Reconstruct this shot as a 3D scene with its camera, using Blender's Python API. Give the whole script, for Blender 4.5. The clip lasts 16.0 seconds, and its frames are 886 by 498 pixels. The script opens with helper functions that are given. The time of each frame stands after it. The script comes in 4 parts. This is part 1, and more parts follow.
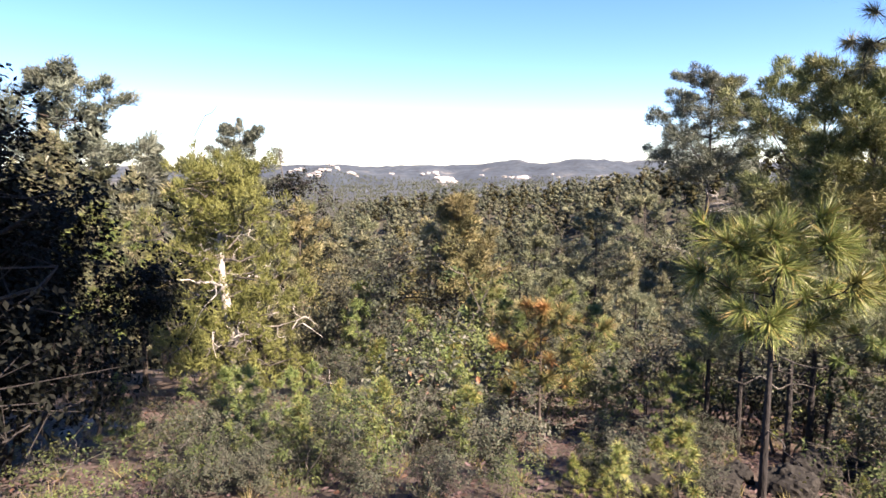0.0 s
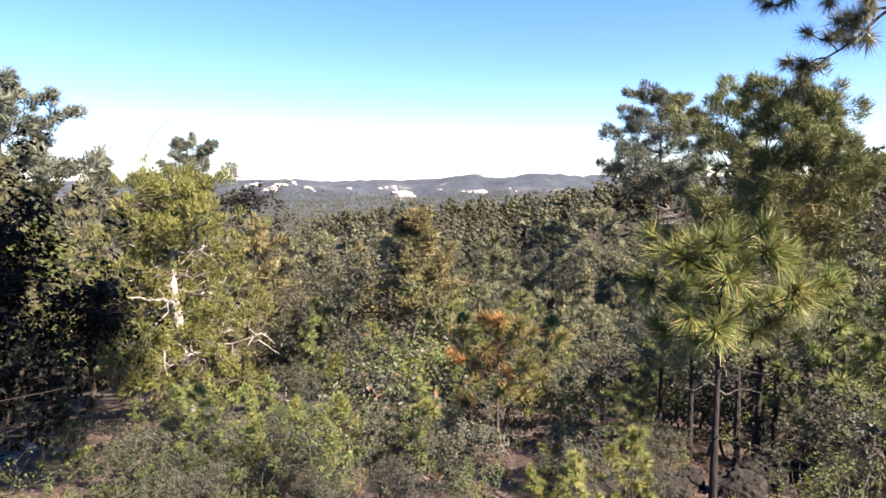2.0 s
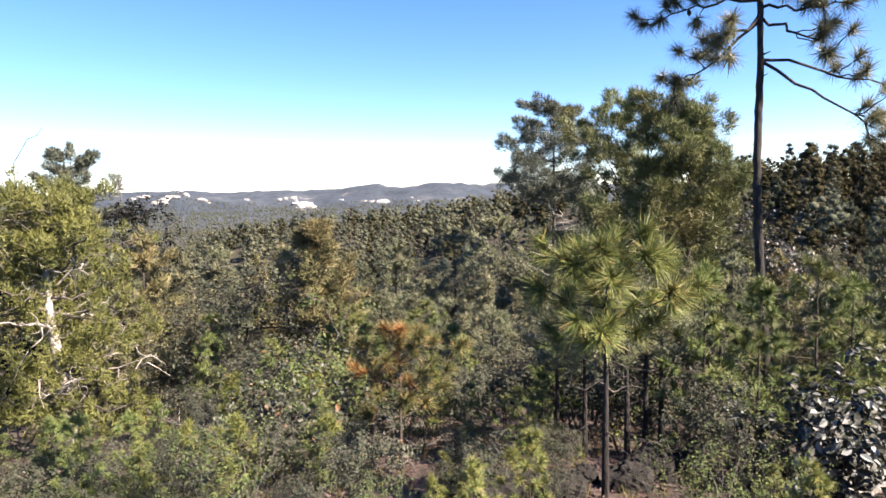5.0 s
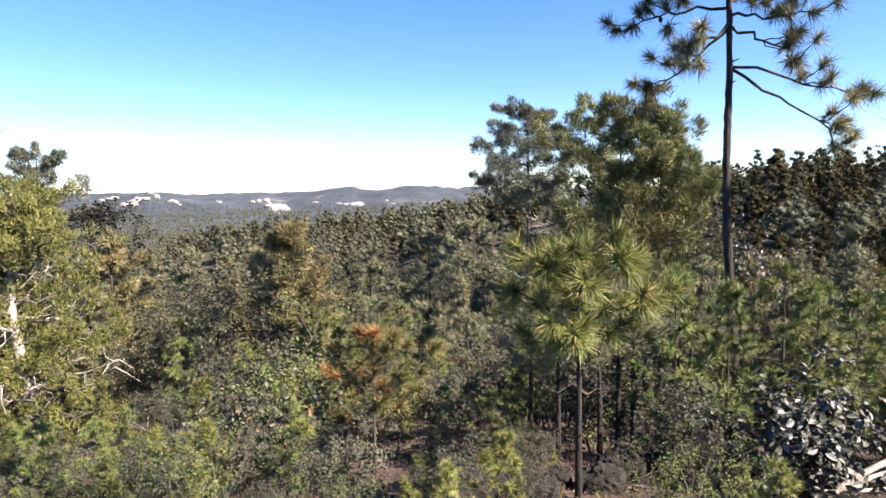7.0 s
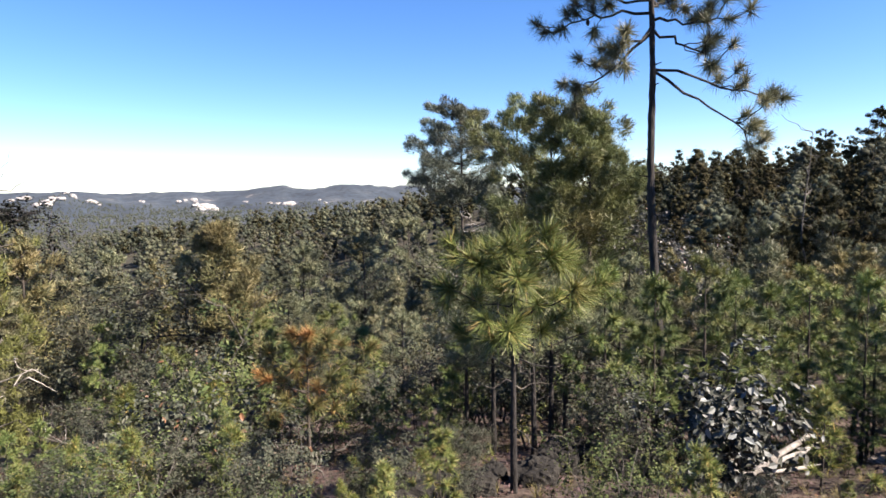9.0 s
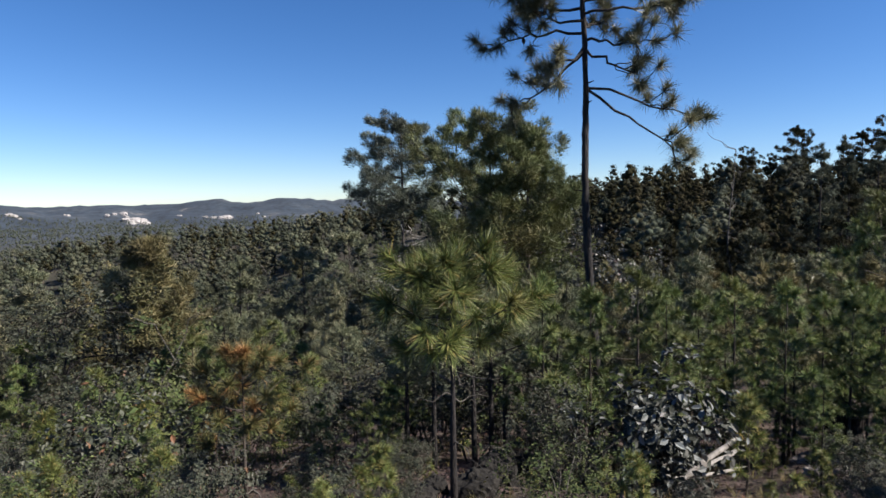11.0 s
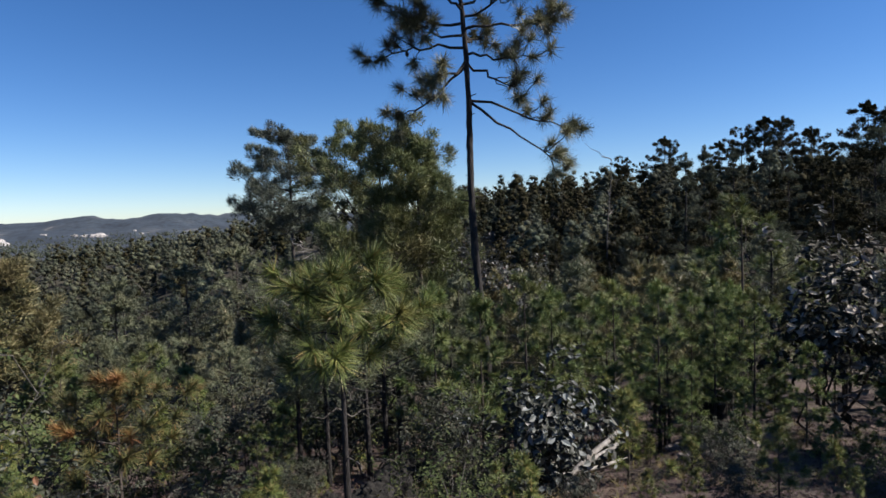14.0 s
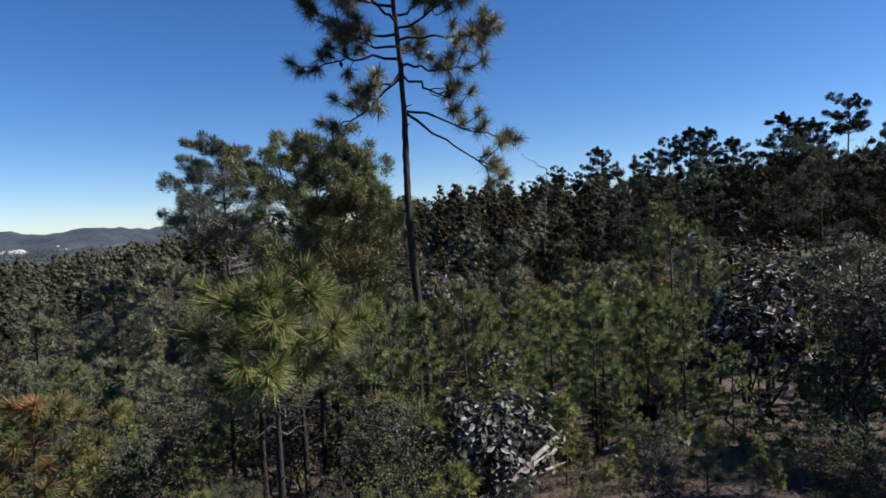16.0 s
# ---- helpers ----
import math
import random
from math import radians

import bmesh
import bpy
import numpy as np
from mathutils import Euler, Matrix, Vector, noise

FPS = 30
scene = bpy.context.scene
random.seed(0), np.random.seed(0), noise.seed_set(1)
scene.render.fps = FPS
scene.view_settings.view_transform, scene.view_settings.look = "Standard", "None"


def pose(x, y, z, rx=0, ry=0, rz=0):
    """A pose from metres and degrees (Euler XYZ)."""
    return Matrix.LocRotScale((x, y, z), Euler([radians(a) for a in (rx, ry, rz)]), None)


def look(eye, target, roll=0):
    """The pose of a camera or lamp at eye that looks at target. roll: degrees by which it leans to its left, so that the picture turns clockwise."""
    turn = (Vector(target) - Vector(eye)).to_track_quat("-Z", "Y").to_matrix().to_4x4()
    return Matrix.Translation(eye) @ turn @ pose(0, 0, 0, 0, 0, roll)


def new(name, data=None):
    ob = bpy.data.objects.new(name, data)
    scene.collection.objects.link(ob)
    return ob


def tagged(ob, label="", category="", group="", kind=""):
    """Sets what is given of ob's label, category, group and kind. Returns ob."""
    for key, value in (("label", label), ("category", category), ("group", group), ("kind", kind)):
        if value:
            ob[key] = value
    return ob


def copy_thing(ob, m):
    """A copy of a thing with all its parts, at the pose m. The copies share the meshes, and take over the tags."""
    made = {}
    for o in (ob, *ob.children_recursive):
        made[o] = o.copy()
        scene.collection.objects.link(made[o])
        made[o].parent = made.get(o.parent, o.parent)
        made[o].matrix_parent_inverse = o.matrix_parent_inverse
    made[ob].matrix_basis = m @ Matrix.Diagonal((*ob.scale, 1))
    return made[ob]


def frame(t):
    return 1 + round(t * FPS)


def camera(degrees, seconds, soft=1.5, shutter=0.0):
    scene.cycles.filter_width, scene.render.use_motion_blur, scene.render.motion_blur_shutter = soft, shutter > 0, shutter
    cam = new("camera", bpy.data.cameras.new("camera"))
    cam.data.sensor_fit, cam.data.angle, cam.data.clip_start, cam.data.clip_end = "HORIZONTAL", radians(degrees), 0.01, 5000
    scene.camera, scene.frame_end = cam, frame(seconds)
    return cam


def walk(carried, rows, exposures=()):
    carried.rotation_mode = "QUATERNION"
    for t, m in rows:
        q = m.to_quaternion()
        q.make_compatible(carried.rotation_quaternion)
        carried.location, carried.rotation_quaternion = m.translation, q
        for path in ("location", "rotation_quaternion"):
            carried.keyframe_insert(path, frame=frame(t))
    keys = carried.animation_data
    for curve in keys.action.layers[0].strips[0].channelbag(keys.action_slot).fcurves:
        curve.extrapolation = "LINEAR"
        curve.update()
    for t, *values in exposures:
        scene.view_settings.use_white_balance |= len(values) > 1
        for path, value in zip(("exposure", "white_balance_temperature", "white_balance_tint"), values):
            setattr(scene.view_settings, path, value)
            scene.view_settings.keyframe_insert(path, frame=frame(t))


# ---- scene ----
cam = camera(70.1, 16.0, soft=1.58)

# seconds, eye x, y, z, yaw to the left, pitch, roll (degrees)
PATH = [
    (0.0, -0.130, 0.005, 1.616, 26.61, -7.41, -0.39),
    (0.5, -0.119, -0.002, 1.614, 25.85, -7.24, -0.48),
    (1.0, -0.114, -0.005, 1.613, 24.69, -6.94, -0.50),
    (1.5, -0.105, -0.011, 1.611, 24.12, -6.48, -0.58),
    (2.0, -0.092, -0.019, 1.609, 22.83, -6.14, -0.49),
    (2.5, -0.068, 0.006, 1.618, 21.07, -5.76, -0.60),
    (3.0, -0.059, 0.017, 1.621, 19.35, -5.62, -0.57),
    (3.5, -0.047, 0.011, 1.623, 17.52, -5.63, -0.73),
    (4.0, -0.027, 0.002, 1.623, 15.86, -5.67, -0.92),
    (6.5, -0.011, 0.008, 1.625, 12.67, -5.12, -0.97),
    (7.0, -0.013, 0.018, 1.619, 11.76, -5.17, -0.79),
    (7.5, -0.013, 0.036, 1.618, 10.65, -5.04, -0.69),
    (8.0, -0.016, 0.031, 1.616, 9.85, -4.87, -1.05),
    (8.5, -0.014, 0.029, 1.616, 7.73, -5.07, -0.88),
    (9.0, -0.011, 0.041, 1.610, 5.83, -5.35, -0.87),
    (11.5, 0.033, 0.028, 1.609, -1.05, -4.01, -0.90),
    (12.0, 0.044, 0.042, 1.611, -2.90, -3.98, -1.09),
    (12.5, 0.060, 0.038, 1.613, -4.96, -3.53, -1.28),
    (13.0, 0.076, 0.029, 1.616, -7.04, -3.26, -1.59),
    (13.5, 0.083, 0.033, 1.612, -8.28, -3.28, -1.70),
    (14.0, 0.101, 0.009, 1.617, -9.15, -3.43, -2.00),
    (14.5, 0.111, 0.015, 1.618, -10.12, -3.39, -2.51),
    (15.0, 0.125, 0.017, 1.624, -11.70, -3.25, -2.66),
    (15.5, 0.148, 0.027, 1.623, -12.97, -2.85, -2.68),
    (16.0, 0.167, 0.020, 1.621, -14.56, -2.74, -2.75),
]


def heading(yaw, pitch):
    a, b = radians(yaw), radians(pitch)
    return Vector((-math.sin(a) * math.cos(b), math.cos(a) * math.cos(b), math.sin(b)))


walk(cam, [(t, look((x, y, z), Vector((x, y, z)) + heading(a, b), c)) for t, x, y, z, a, b, c in PATH],
     exposures=[(0.0, 2.49, 7500, 25), (4.0, 2.37, 7200, 22), (8.3, 2.25, 7100, 21), (9.0, 2.02, 6900, 19), (11.4, 1.09, 6350, 15), (16.0, 1.0, 6300, 15)])

# ---- light ----
SUN_EL, SUN_YAW = 41.0, -103.0          # elevation; degrees to the left of +y
world = bpy.data.worlds.new("sky")
scene.world = world
world.use_nodes = True
wn, wl = world.node_tree.nodes, world.node_tree.links
sky = wn.new("ShaderNodeTexSky")
sky.sky_type, sky.sun_disc = "NISHITA", False
sky.sun_elevation, sky.sun_rotation = radians(SUN_EL), radians(-SUN_YAW)
sky.altitude, sky.air_density, sky.dust_density, sky.ozone_density = 2300, 1.0, 0.55, 4.0
deep = wn.new("ShaderNodeHueSaturation")
deep.inputs["Hue"].default_value, deep.inputs["Saturation"].default_value = 0.504, 1.22
wl.new(sky.outputs[0], deep.inputs["Color"])
wl.new(deep.outputs[0], wn["Background"].inputs[0])
wn["Background"].inputs[1].default_value = 0.063
sun = new("sun", bpy.data.lights.new("sun", "SUN"))
sun.data.energy, sun.data.angle, sun.data.color = 5.0, radians(0.5), (1.0, 0.92, 0.8)
sun.matrix_world = look(heading(SUN_YAW, SUN_EL) * 50, (0, 0, 0))


# ---- materials ----
def material(name, rough=0.7):
    m = bpy.data.materials.new(name)
    m.use_nodes = True
    n, l = m.node_tree.nodes, m.node_tree.links
    b = n["Principled BSDF"]
    b.inputs["Roughness"].default_value = rough
    return m, n, l, b


def noise_node(n, l, scale, detail=4.0, coord="Object", rough=0.55):
    tc = n.new("ShaderNodeTexCoord")
    t = n.new("ShaderNodeTexNoise")
    t.inputs["Scale"].default_value, t.inputs["Detail"].default_value = scale, detail
    t.inputs["Roughness"].default_value = rough
    l.new(tc.outputs[coord], t.inputs["Vector"])
    return t


def ramp(n, l, source, stops):
    r = n.new("ShaderNodeValToRGB")
    while len(r.color_ramp.elements) < len(stops):
        r.color_ramp.elements.new(0.5)
    for e, (p, c) in zip(r.color_ramp.elements, stops):
        e.position, e.color = p, (*c, 1)
    l.new(source, r.inputs[0])
    return r


def mixer(n, l, fac, a, b, mode="MIX"):
    x = n.new("ShaderNodeMix")
    x.data_type, x.blend_type = "RGBA", mode
    if isinstance(fac, float):
        x.inputs[0].default_value = fac
    else:
        l.new(fac, x.inputs[0])
    for s, v in ((6, a), (7, b)):
        if isinstance(v, tuple):
            x.inputs[s].default_value = (*v, 1)
        else:
            l.new(v, x.inputs[s])
    return x.outputs[2]


def bumped(n, l, b, height, strength, distance):
    k = n.new("ShaderNodeBump")
    k.inputs["Strength"].default_value, k.inputs["Distance"].default_value = strength, distance
    l.new(height, k.inputs["Height"])
    l.new(k.outputs[0], b.inputs["Normal"])


def foliage(name, stops, rough=0.5, glow=0.25, patch=0.6, tint=(0.16, 0.17, 0.03), spec=0.2, edge=(0.45, 0.75)):
    """Leaves or needles: each blade its own shade, larger patches warmer, some light let through."""
    m, n, l, b = material(name, rough)
    stops = [(p, (0.43 * c[0], 0.43 * c[1], 0.55 * c[2])) for p, c in stops]
    tint = (0.43 * tint[0], 0.43 * tint[1], 0.55 * tint[2])
    g, o = n.new("ShaderNodeNewGeometry"), n.new("ShaderNodeObjectInfo")
    r = ramp(n, l, g.outputs["Random Per Island"], stops)
    p = noise_node(n, l, patch, 2.0)
    pr = ramp(n, l, p.outputs["Fac"], [(edge[0], (0, 0, 0)), (edge[1], (0.75, 0.75, 0.75))])
    c = mixer(n, l, pr.outputs[0], r.outputs[0], tint)
    hs = n.new("ShaderNodeHueSaturation")
    v = n.new("ShaderNodeMapRange")
    v.inputs[3].default_value, v.inputs[4].default_value = 0.75, 1.3
    l.new(o.outputs["Random"], v.inputs[0])
    l.new(v.outputs[0], hs.inputs["Value"])
    l.new(c, hs.inputs["Color"])
    l.new(hs.outputs[0], b.inputs["Base Color"])
    b.inputs["Specular IOR Level"].default_value = spec
    t = n.new("ShaderNodeBsdfTranslucent")
    l.new(hs.outputs[0], t.inputs[0])
    mx = n.new("ShaderNodeMixShader")
    mx.inputs[0].default_value = glow * 0.55
    l.new(b.outputs[0], mx.inputs[1])
    l.new(t.outputs[0], mx.inputs[2])
    l.new(mx.outputs[0], n["Material Output"].inputs[0])
    return m


def bark(name, dark, light, scale=9.0, bump=0.03):
    m, n, l, b = material(name, 0.9)
    a = noise_node(n, l, scale, 6.0)
    mp = n.new("ShaderNodeMapping")
    tc = n.new("ShaderNodeTexCoord")
    mp.inputs["Scale"].default_value = (1, 1, 0.25)
    l.new(tc.outputs["Object"], mp.inputs[0])
    l.new(mp.outputs[0], a.inputs["Vector"])
    c = noise_node(n, l, 1.3, 3.0)
    f = ramp(n, l, a.outputs["Fac"], [(0.35, dark), (0.68, light)])
    s = ramp(n, l, c.outputs["Fac"], [(0.4, (0.6, 0.6, 0.6)), (0.7, (1, 1, 1))])
    l.new(mixer(n, l, 0.8, f.outputs[0], s.outputs[0], "MULTIPLY"), b.inputs["Base Color"])
    bumped(n, l, b, a.outputs["Fac"], 0.9, bump)
    return m


PINE_BARK = bark("pine_bark", (0.014, 0.011, 0.009), (0.095, 0.077, 0.064), 22.0)
DARK_BARK = bark("dark_bark", (0.005, 0.0045, 0.004), (0.034, 0.029, 0.027), 18.0, 0.05)
OAK_BARK = bark("oak_bark", (0.04, 0.035, 0.03), (0.16, 0.148, 0.13), 16.0)
DEAD_WOOD = bark("bleached_wood", (0.22, 0.20, 0.175), (0.5, 0.48, 0.45), 7.0, 0.015)
NEEDLE_NEAR = foliage("needles_bright", [(0.0, (0.102, 0.153, 0.0342)), (0.45, (0.242, 0.312, 0.0684)), (0.8, (0.394, 0.426, 0.114)), (1.0, (0.611, 0.432, 0.125))], 0.4, 0.25, 1.3, (0.42, 0.29, 0.085), edge=(0.6, 0.85))
# pale leaves; the brightest stops paint sun glints on a share of them
PALE_GLINT_LEAF = foliage("pale_glint_oak_leaves", [(0.0, (0.0255, 0.0331, 0.0177)), (0.5, (0.0542, 0.0648, 0.0374)), (0.74, (0.109, 0.126, 0.0884)), (0.88, (0.287, 0.324, 0.245)), (0.96, (0.383, 0.418, 0.32)), (1.0, (0.204, 0.072, 0.0408))], 0.55, 0.1, 1.0, (0.1, 0.1, 0.07), 0.3)
# dark leaves with sun glints painted in as near-white stops
PAINTED_GLINT_LEAF = foliage("painted_glint_oak_leaves", [(0.0, (0.0375, 0.0401, 0.0186)), (0.6, (0.0675, 0.0693, 0.0341)), (0.74, (0.315, 0.292, 0.186)), (0.96, (0.637, 0.599, 0.422)), (1.0, (0.24, 0.073, 0.0372))], 0.6, 0.1, 1.0, (0.12, 0.12, 0.08), 0.2, edge=(0.6, 0.9))
NEEDLE_TALL = foliage("needles_tall", [(0.0, (0.117, 0.145, 0.069)), (0.6, (0.29, 0.304, 0.138)), (1.0, (0.524, 0.469, 0.235))], 0.4, 0.22, 0.8, (0.31, 0.3, 0.12))
NEEDLE_OLIVE = foliage("needles_olive", [(0.0, (0.132, 0.172, 0.0591)), (0.5, (0.221, 0.274, 0.0853)), (1.0, (0.31, 0.342, 0.111))], 0.5, 0.24, 0.4, (0.31, 0.26, 0.085))
NEEDLE_GREEN = foliage("needles_fresh_green", [(0.0, (0.108, 0.171, 0.0497)), (0.5, (0.233, 0.342, 0.0884)), (0.85, (0.366, 0.466, 0.122)), (1.0, (0.53, 0.466, 0.133))], 0.5, 0.26, 0.7, (0.34, 0.29, 0.08), edge=(0.5, 0.75))
NEEDLE_GREY = foliage("needles_grey_green", [(0.0, (0.117, 0.15, 0.0848)), (0.5, (0.203, 0.244, 0.144)), (1.0, (0.297, 0.325, 0.195))], 0.5, 0.24, 0.3, (0.24, 0.25, 0.15))
NEEDLE_MID = foliage("needles_green", [(0.0, (0.156, 0.195, 0.0969)), (0.5, (0.235, 0.274, 0.125)), (1.0, (0.344, 0.351, 0.164))], 0.5, 0.2, 0.3, (0.2, 0.165, 0.075), 0.2)
NEEDLE_GOLD = foliage("needles_golden", [(0.0, (0.134, 0.155, 0.0627)), (0.5, (0.281, 0.294, 0.107)), (1.0, (0.472, 0.4, 0.156))], 0.5, 0.22, 0.5, (0.36, 0.27, 0.1))
NEEDLE_RUST = foliage("needles_rust", [(0.0, (0.1, 0.13, 0.04)), (0.5, (0.21, 0.23, 0.065)), (0.85, (0.36, 0.3, 0.09)), (1.0, (0.6, 0.3, 0.1))], 0.5, 0.25, 2.0, (0.62, 0.27, 0.08), edge=(0.52, 0.66))
JUNIPER = foliage("juniper_sprays", [(0.0, (0.089, 0.109, 0.0284)), (0.5, (0.155, 0.177, 0.0397)), (1.0, (0.244, 0.255, 0.0624))], 0.6, 0.22, 0.9, (0.29, 0.3, 0.07))
# dark oak leaves, taken near black to hold deep shade in the colour
DARK_SHADED_LEAF = foliage("dark_shaded_leaves", [(0.0, (0.0063, 0.00822, 0.00504)), (0.6, (0.0139, 0.017, 0.00948)), (1.0, (0.0252, 0.0277, 0.0151))], 0.7, 0.08, 0.8, (0.02, 0.022, 0.013), 0.1)
OAK_GREY = foliage("oak_leaves_grey", [(0.0, (0.055, 0.068, 0.038)), (0.5, (0.1, 0.12, 0.064)), (0.93, (0.16, 0.175, 0.1)), (1.0, (0.2, 0.13, 0.075))], 0.55, 0.2, 0.8, (0.11, 0.105, 0.062), 0.12)
OAK_GLOSS = foliage("oak_leaves_glossy", [(0.0, (0.03, 0.038, 0.022)), (0.6, (0.06, 0.068, 0.042)), (0.93, (0.11, 0.11, 0.078)), (1.0, (0.3, 0.09, 0.055))], 0.45, 0.1, 1.0, (0.06, 0.055, 0.038), 0.4)
SHRUB = foliage("shrub_leaves", [(0.0, (0.0605, 0.0936, 0.0286)), (0.5, (0.11, 0.159, 0.0468)), (1.0, (0.187, 0.227, 0.0715))], 0.65, 0.18, 0.9, (0.15, 0.125, 0.045), 0.08)
LITTER = foliage("dry_leaves", [(0.0, (0.05, 0.03, 0.02)), (0.5, (0.11, 0.075, 0.055)), (0.9, (0.24, 0.175, 0.14)), (1.0, (0.22, 0.11, 0.055))], 0.7, 0.05, 0.5, (0.12, 0.078, 0.058), 0.1)
GRASS = foliage("dry_grass", [(0.0, (0.14, 0.15, 0.04)), (0.6, (0.26, 0.24, 0.07)), (1.0, (0.42, 0.34, 0.14))], 0.6, 0.25, 0.8, (0.36, 0.26, 0.08), 0.2)
# far_canopy and far_canopy_pale: cooler greens, some haze put into the colour
FAR_NEEDLE = foliage("far_canopy", [(0.0, (0.11, 0.139, 0.0792)), (0.5, (0.152, 0.179, 0.0984)), (1.0, (0.193, 0.211, 0.115))], 0.7, 0.5, 0.11, (0.14, 0.13, 0.08), 0.06)
# the dark variety, darkened further to paint the ridge's shade into its trees
FAR_DARK_SHADED = foliage("far_canopy_dark_shaded", [(0.0, (0.0446, 0.0467, 0.0188)), (0.5, (0.0643, 0.0638, 0.0246)), (1.0, (0.0857, 0.0799, 0.0303))], 0.75, 0.1, 0.13, (0.095, 0.075, 0.036), 0.03)
MOTTLED = foliage("mottled_oak_leaves", [(0.0, (0.05, 0.062, 0.03)), (0.6, (0.10, 0.118, 0.06)), (0.92, (0.19, 0.2, 0.12)), (1.0, (0.5, 0.2, 0.07))], 0.5, 0.15, 1.0, (0.1, 0.1, 0.06), 0.3)
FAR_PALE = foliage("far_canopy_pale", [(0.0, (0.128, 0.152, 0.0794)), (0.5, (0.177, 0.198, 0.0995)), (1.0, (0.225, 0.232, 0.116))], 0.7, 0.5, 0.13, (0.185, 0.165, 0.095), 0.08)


def ground_material():
    m, n, l, b = material("forest_floor", 0.95)
    a = noise_node(n, l, 0.35, 5.0)
    f = noise_node(n, l, 9.0, 8.0, rough=0.7)
    big = noise_node(n, l, 0.006, 6.0, rough=0.6)
    litter = ramp(n, l, f.outputs["Fac"], [(0.3, (0.014, 0.01, 0.007)), (0.5, (0.032, 0.022, 0.016)), (0.72, (0.11, 0.076, 0.06))])
    earth = ramp(n, l, a.outputs["Fac"], [(0.35, (0.022, 0.018, 0.01)), (0.65, (0.1, 0.067, 0.052))])
    near = mixer(n, l, 0.5, litter.outputs[0], earth.outputs[0])
    # far slopes: tree cover with pale rock showing through, tinted blue to paint in haze
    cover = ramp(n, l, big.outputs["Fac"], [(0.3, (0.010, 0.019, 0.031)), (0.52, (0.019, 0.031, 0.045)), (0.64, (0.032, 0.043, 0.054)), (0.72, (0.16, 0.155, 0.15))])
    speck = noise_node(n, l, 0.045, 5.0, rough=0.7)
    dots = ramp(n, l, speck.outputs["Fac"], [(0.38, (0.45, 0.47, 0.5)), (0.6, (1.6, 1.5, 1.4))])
    hazed_cover = mixer(n, l, 0.9, cover.outputs[0], dots.outputs[0], "MULTIPLY")
    g = n.new("ShaderNodeNewGeometry")
    d = n.new("ShaderNodeVectorMath")
    d.operation = "LENGTH"
    l.new(g.outputs["Position"], d.inputs[0])
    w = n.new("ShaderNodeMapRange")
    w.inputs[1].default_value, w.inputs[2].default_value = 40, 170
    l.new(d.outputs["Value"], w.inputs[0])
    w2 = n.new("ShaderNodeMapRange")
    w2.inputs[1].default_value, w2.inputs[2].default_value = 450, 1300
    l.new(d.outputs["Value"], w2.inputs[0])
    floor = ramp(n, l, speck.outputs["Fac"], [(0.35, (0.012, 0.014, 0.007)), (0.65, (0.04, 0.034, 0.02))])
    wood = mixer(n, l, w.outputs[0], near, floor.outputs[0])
    l.new(mixer(n, l, w2.outputs[0], wood, hazed_cover), b.inputs["Base Color"])
    bumped(n, l, b, f.outputs["Fac"], 0.7, 0.05)
    return m


def rock_material(name, dark, light):
    m, n, l, b = material(name, 0.9)
    b.inputs["Specular IOR Level"].default_value = 0.15
    a, f = noise_node(n, l, 1.7, 6.0), noise_node(n, l, 14.0, 8.0)
    c = ramp(n, l, a.outputs["Fac"], [(0.3, dark), (0.7, light)])
    g = ramp(n, l, f.outputs["Fac"], [(0.3, (0.55, 0.55, 0.55)), (0.7, (1, 1, 1))])
    l.new(mixer(n, l, 0.7, c.outputs[0], g.outputs[0], "MULTIPLY"), b.inputs["Base Color"])
    bumped(n, l, b, f.outputs["Fac"], 0.8, 0.04)
    return m


GROUND = ground_material()
# boulder colour lowered to near black to paint in the shade on them
ROCK_SHADED = rock_material("shaded_rock", (0.006, 0.006, 0.006), (0.04, 0.038, 0.034))
CLIFF_ROCK = rock_material("white_cliff_rock", (0.2, 0.195, 0.19), (0.5, 0.48, 0.46))
ROCK_PALE = rock_material("pale_rock", (0.14, 0.122, 0.108), (0.36, 0.32, 0.29))


# ---- geometry helpers ----
class Geo:
    """Triangles gathered in arrays."""

    def __init__(self):
        self.v, self.f, self.count = [], [], 0

    def add(self, v, f):
        self.v.append(np.asarray(v, float).reshape(-1, 3))
        self.f.append(np.asarray(f, int).reshape(-1, 3) + self.count)
        self.count += len(self.v[-1])

    def mesh(self, name, mat, smooth=False):
        v, f = np.concatenate(self.v), np.concatenate(self.f)
        me = bpy.data.meshes.new(name)
        me.vertices.add(len(v))
        me.vertices.foreach_set("co", v.ravel())
        me.loops.add(f.size)
        me.polygons.add(len(f))
        me.polygons.foreach_set("loop_start", np.arange(0, f.size, 3))
        me.loops.foreach_set("vertex_index", f.ravel())
        me.polygons.foreach_set("use_smooth", np.full(len(f), smooth))
        me.materials.append(mat)
        me.update(calc_edges=True)
        return me


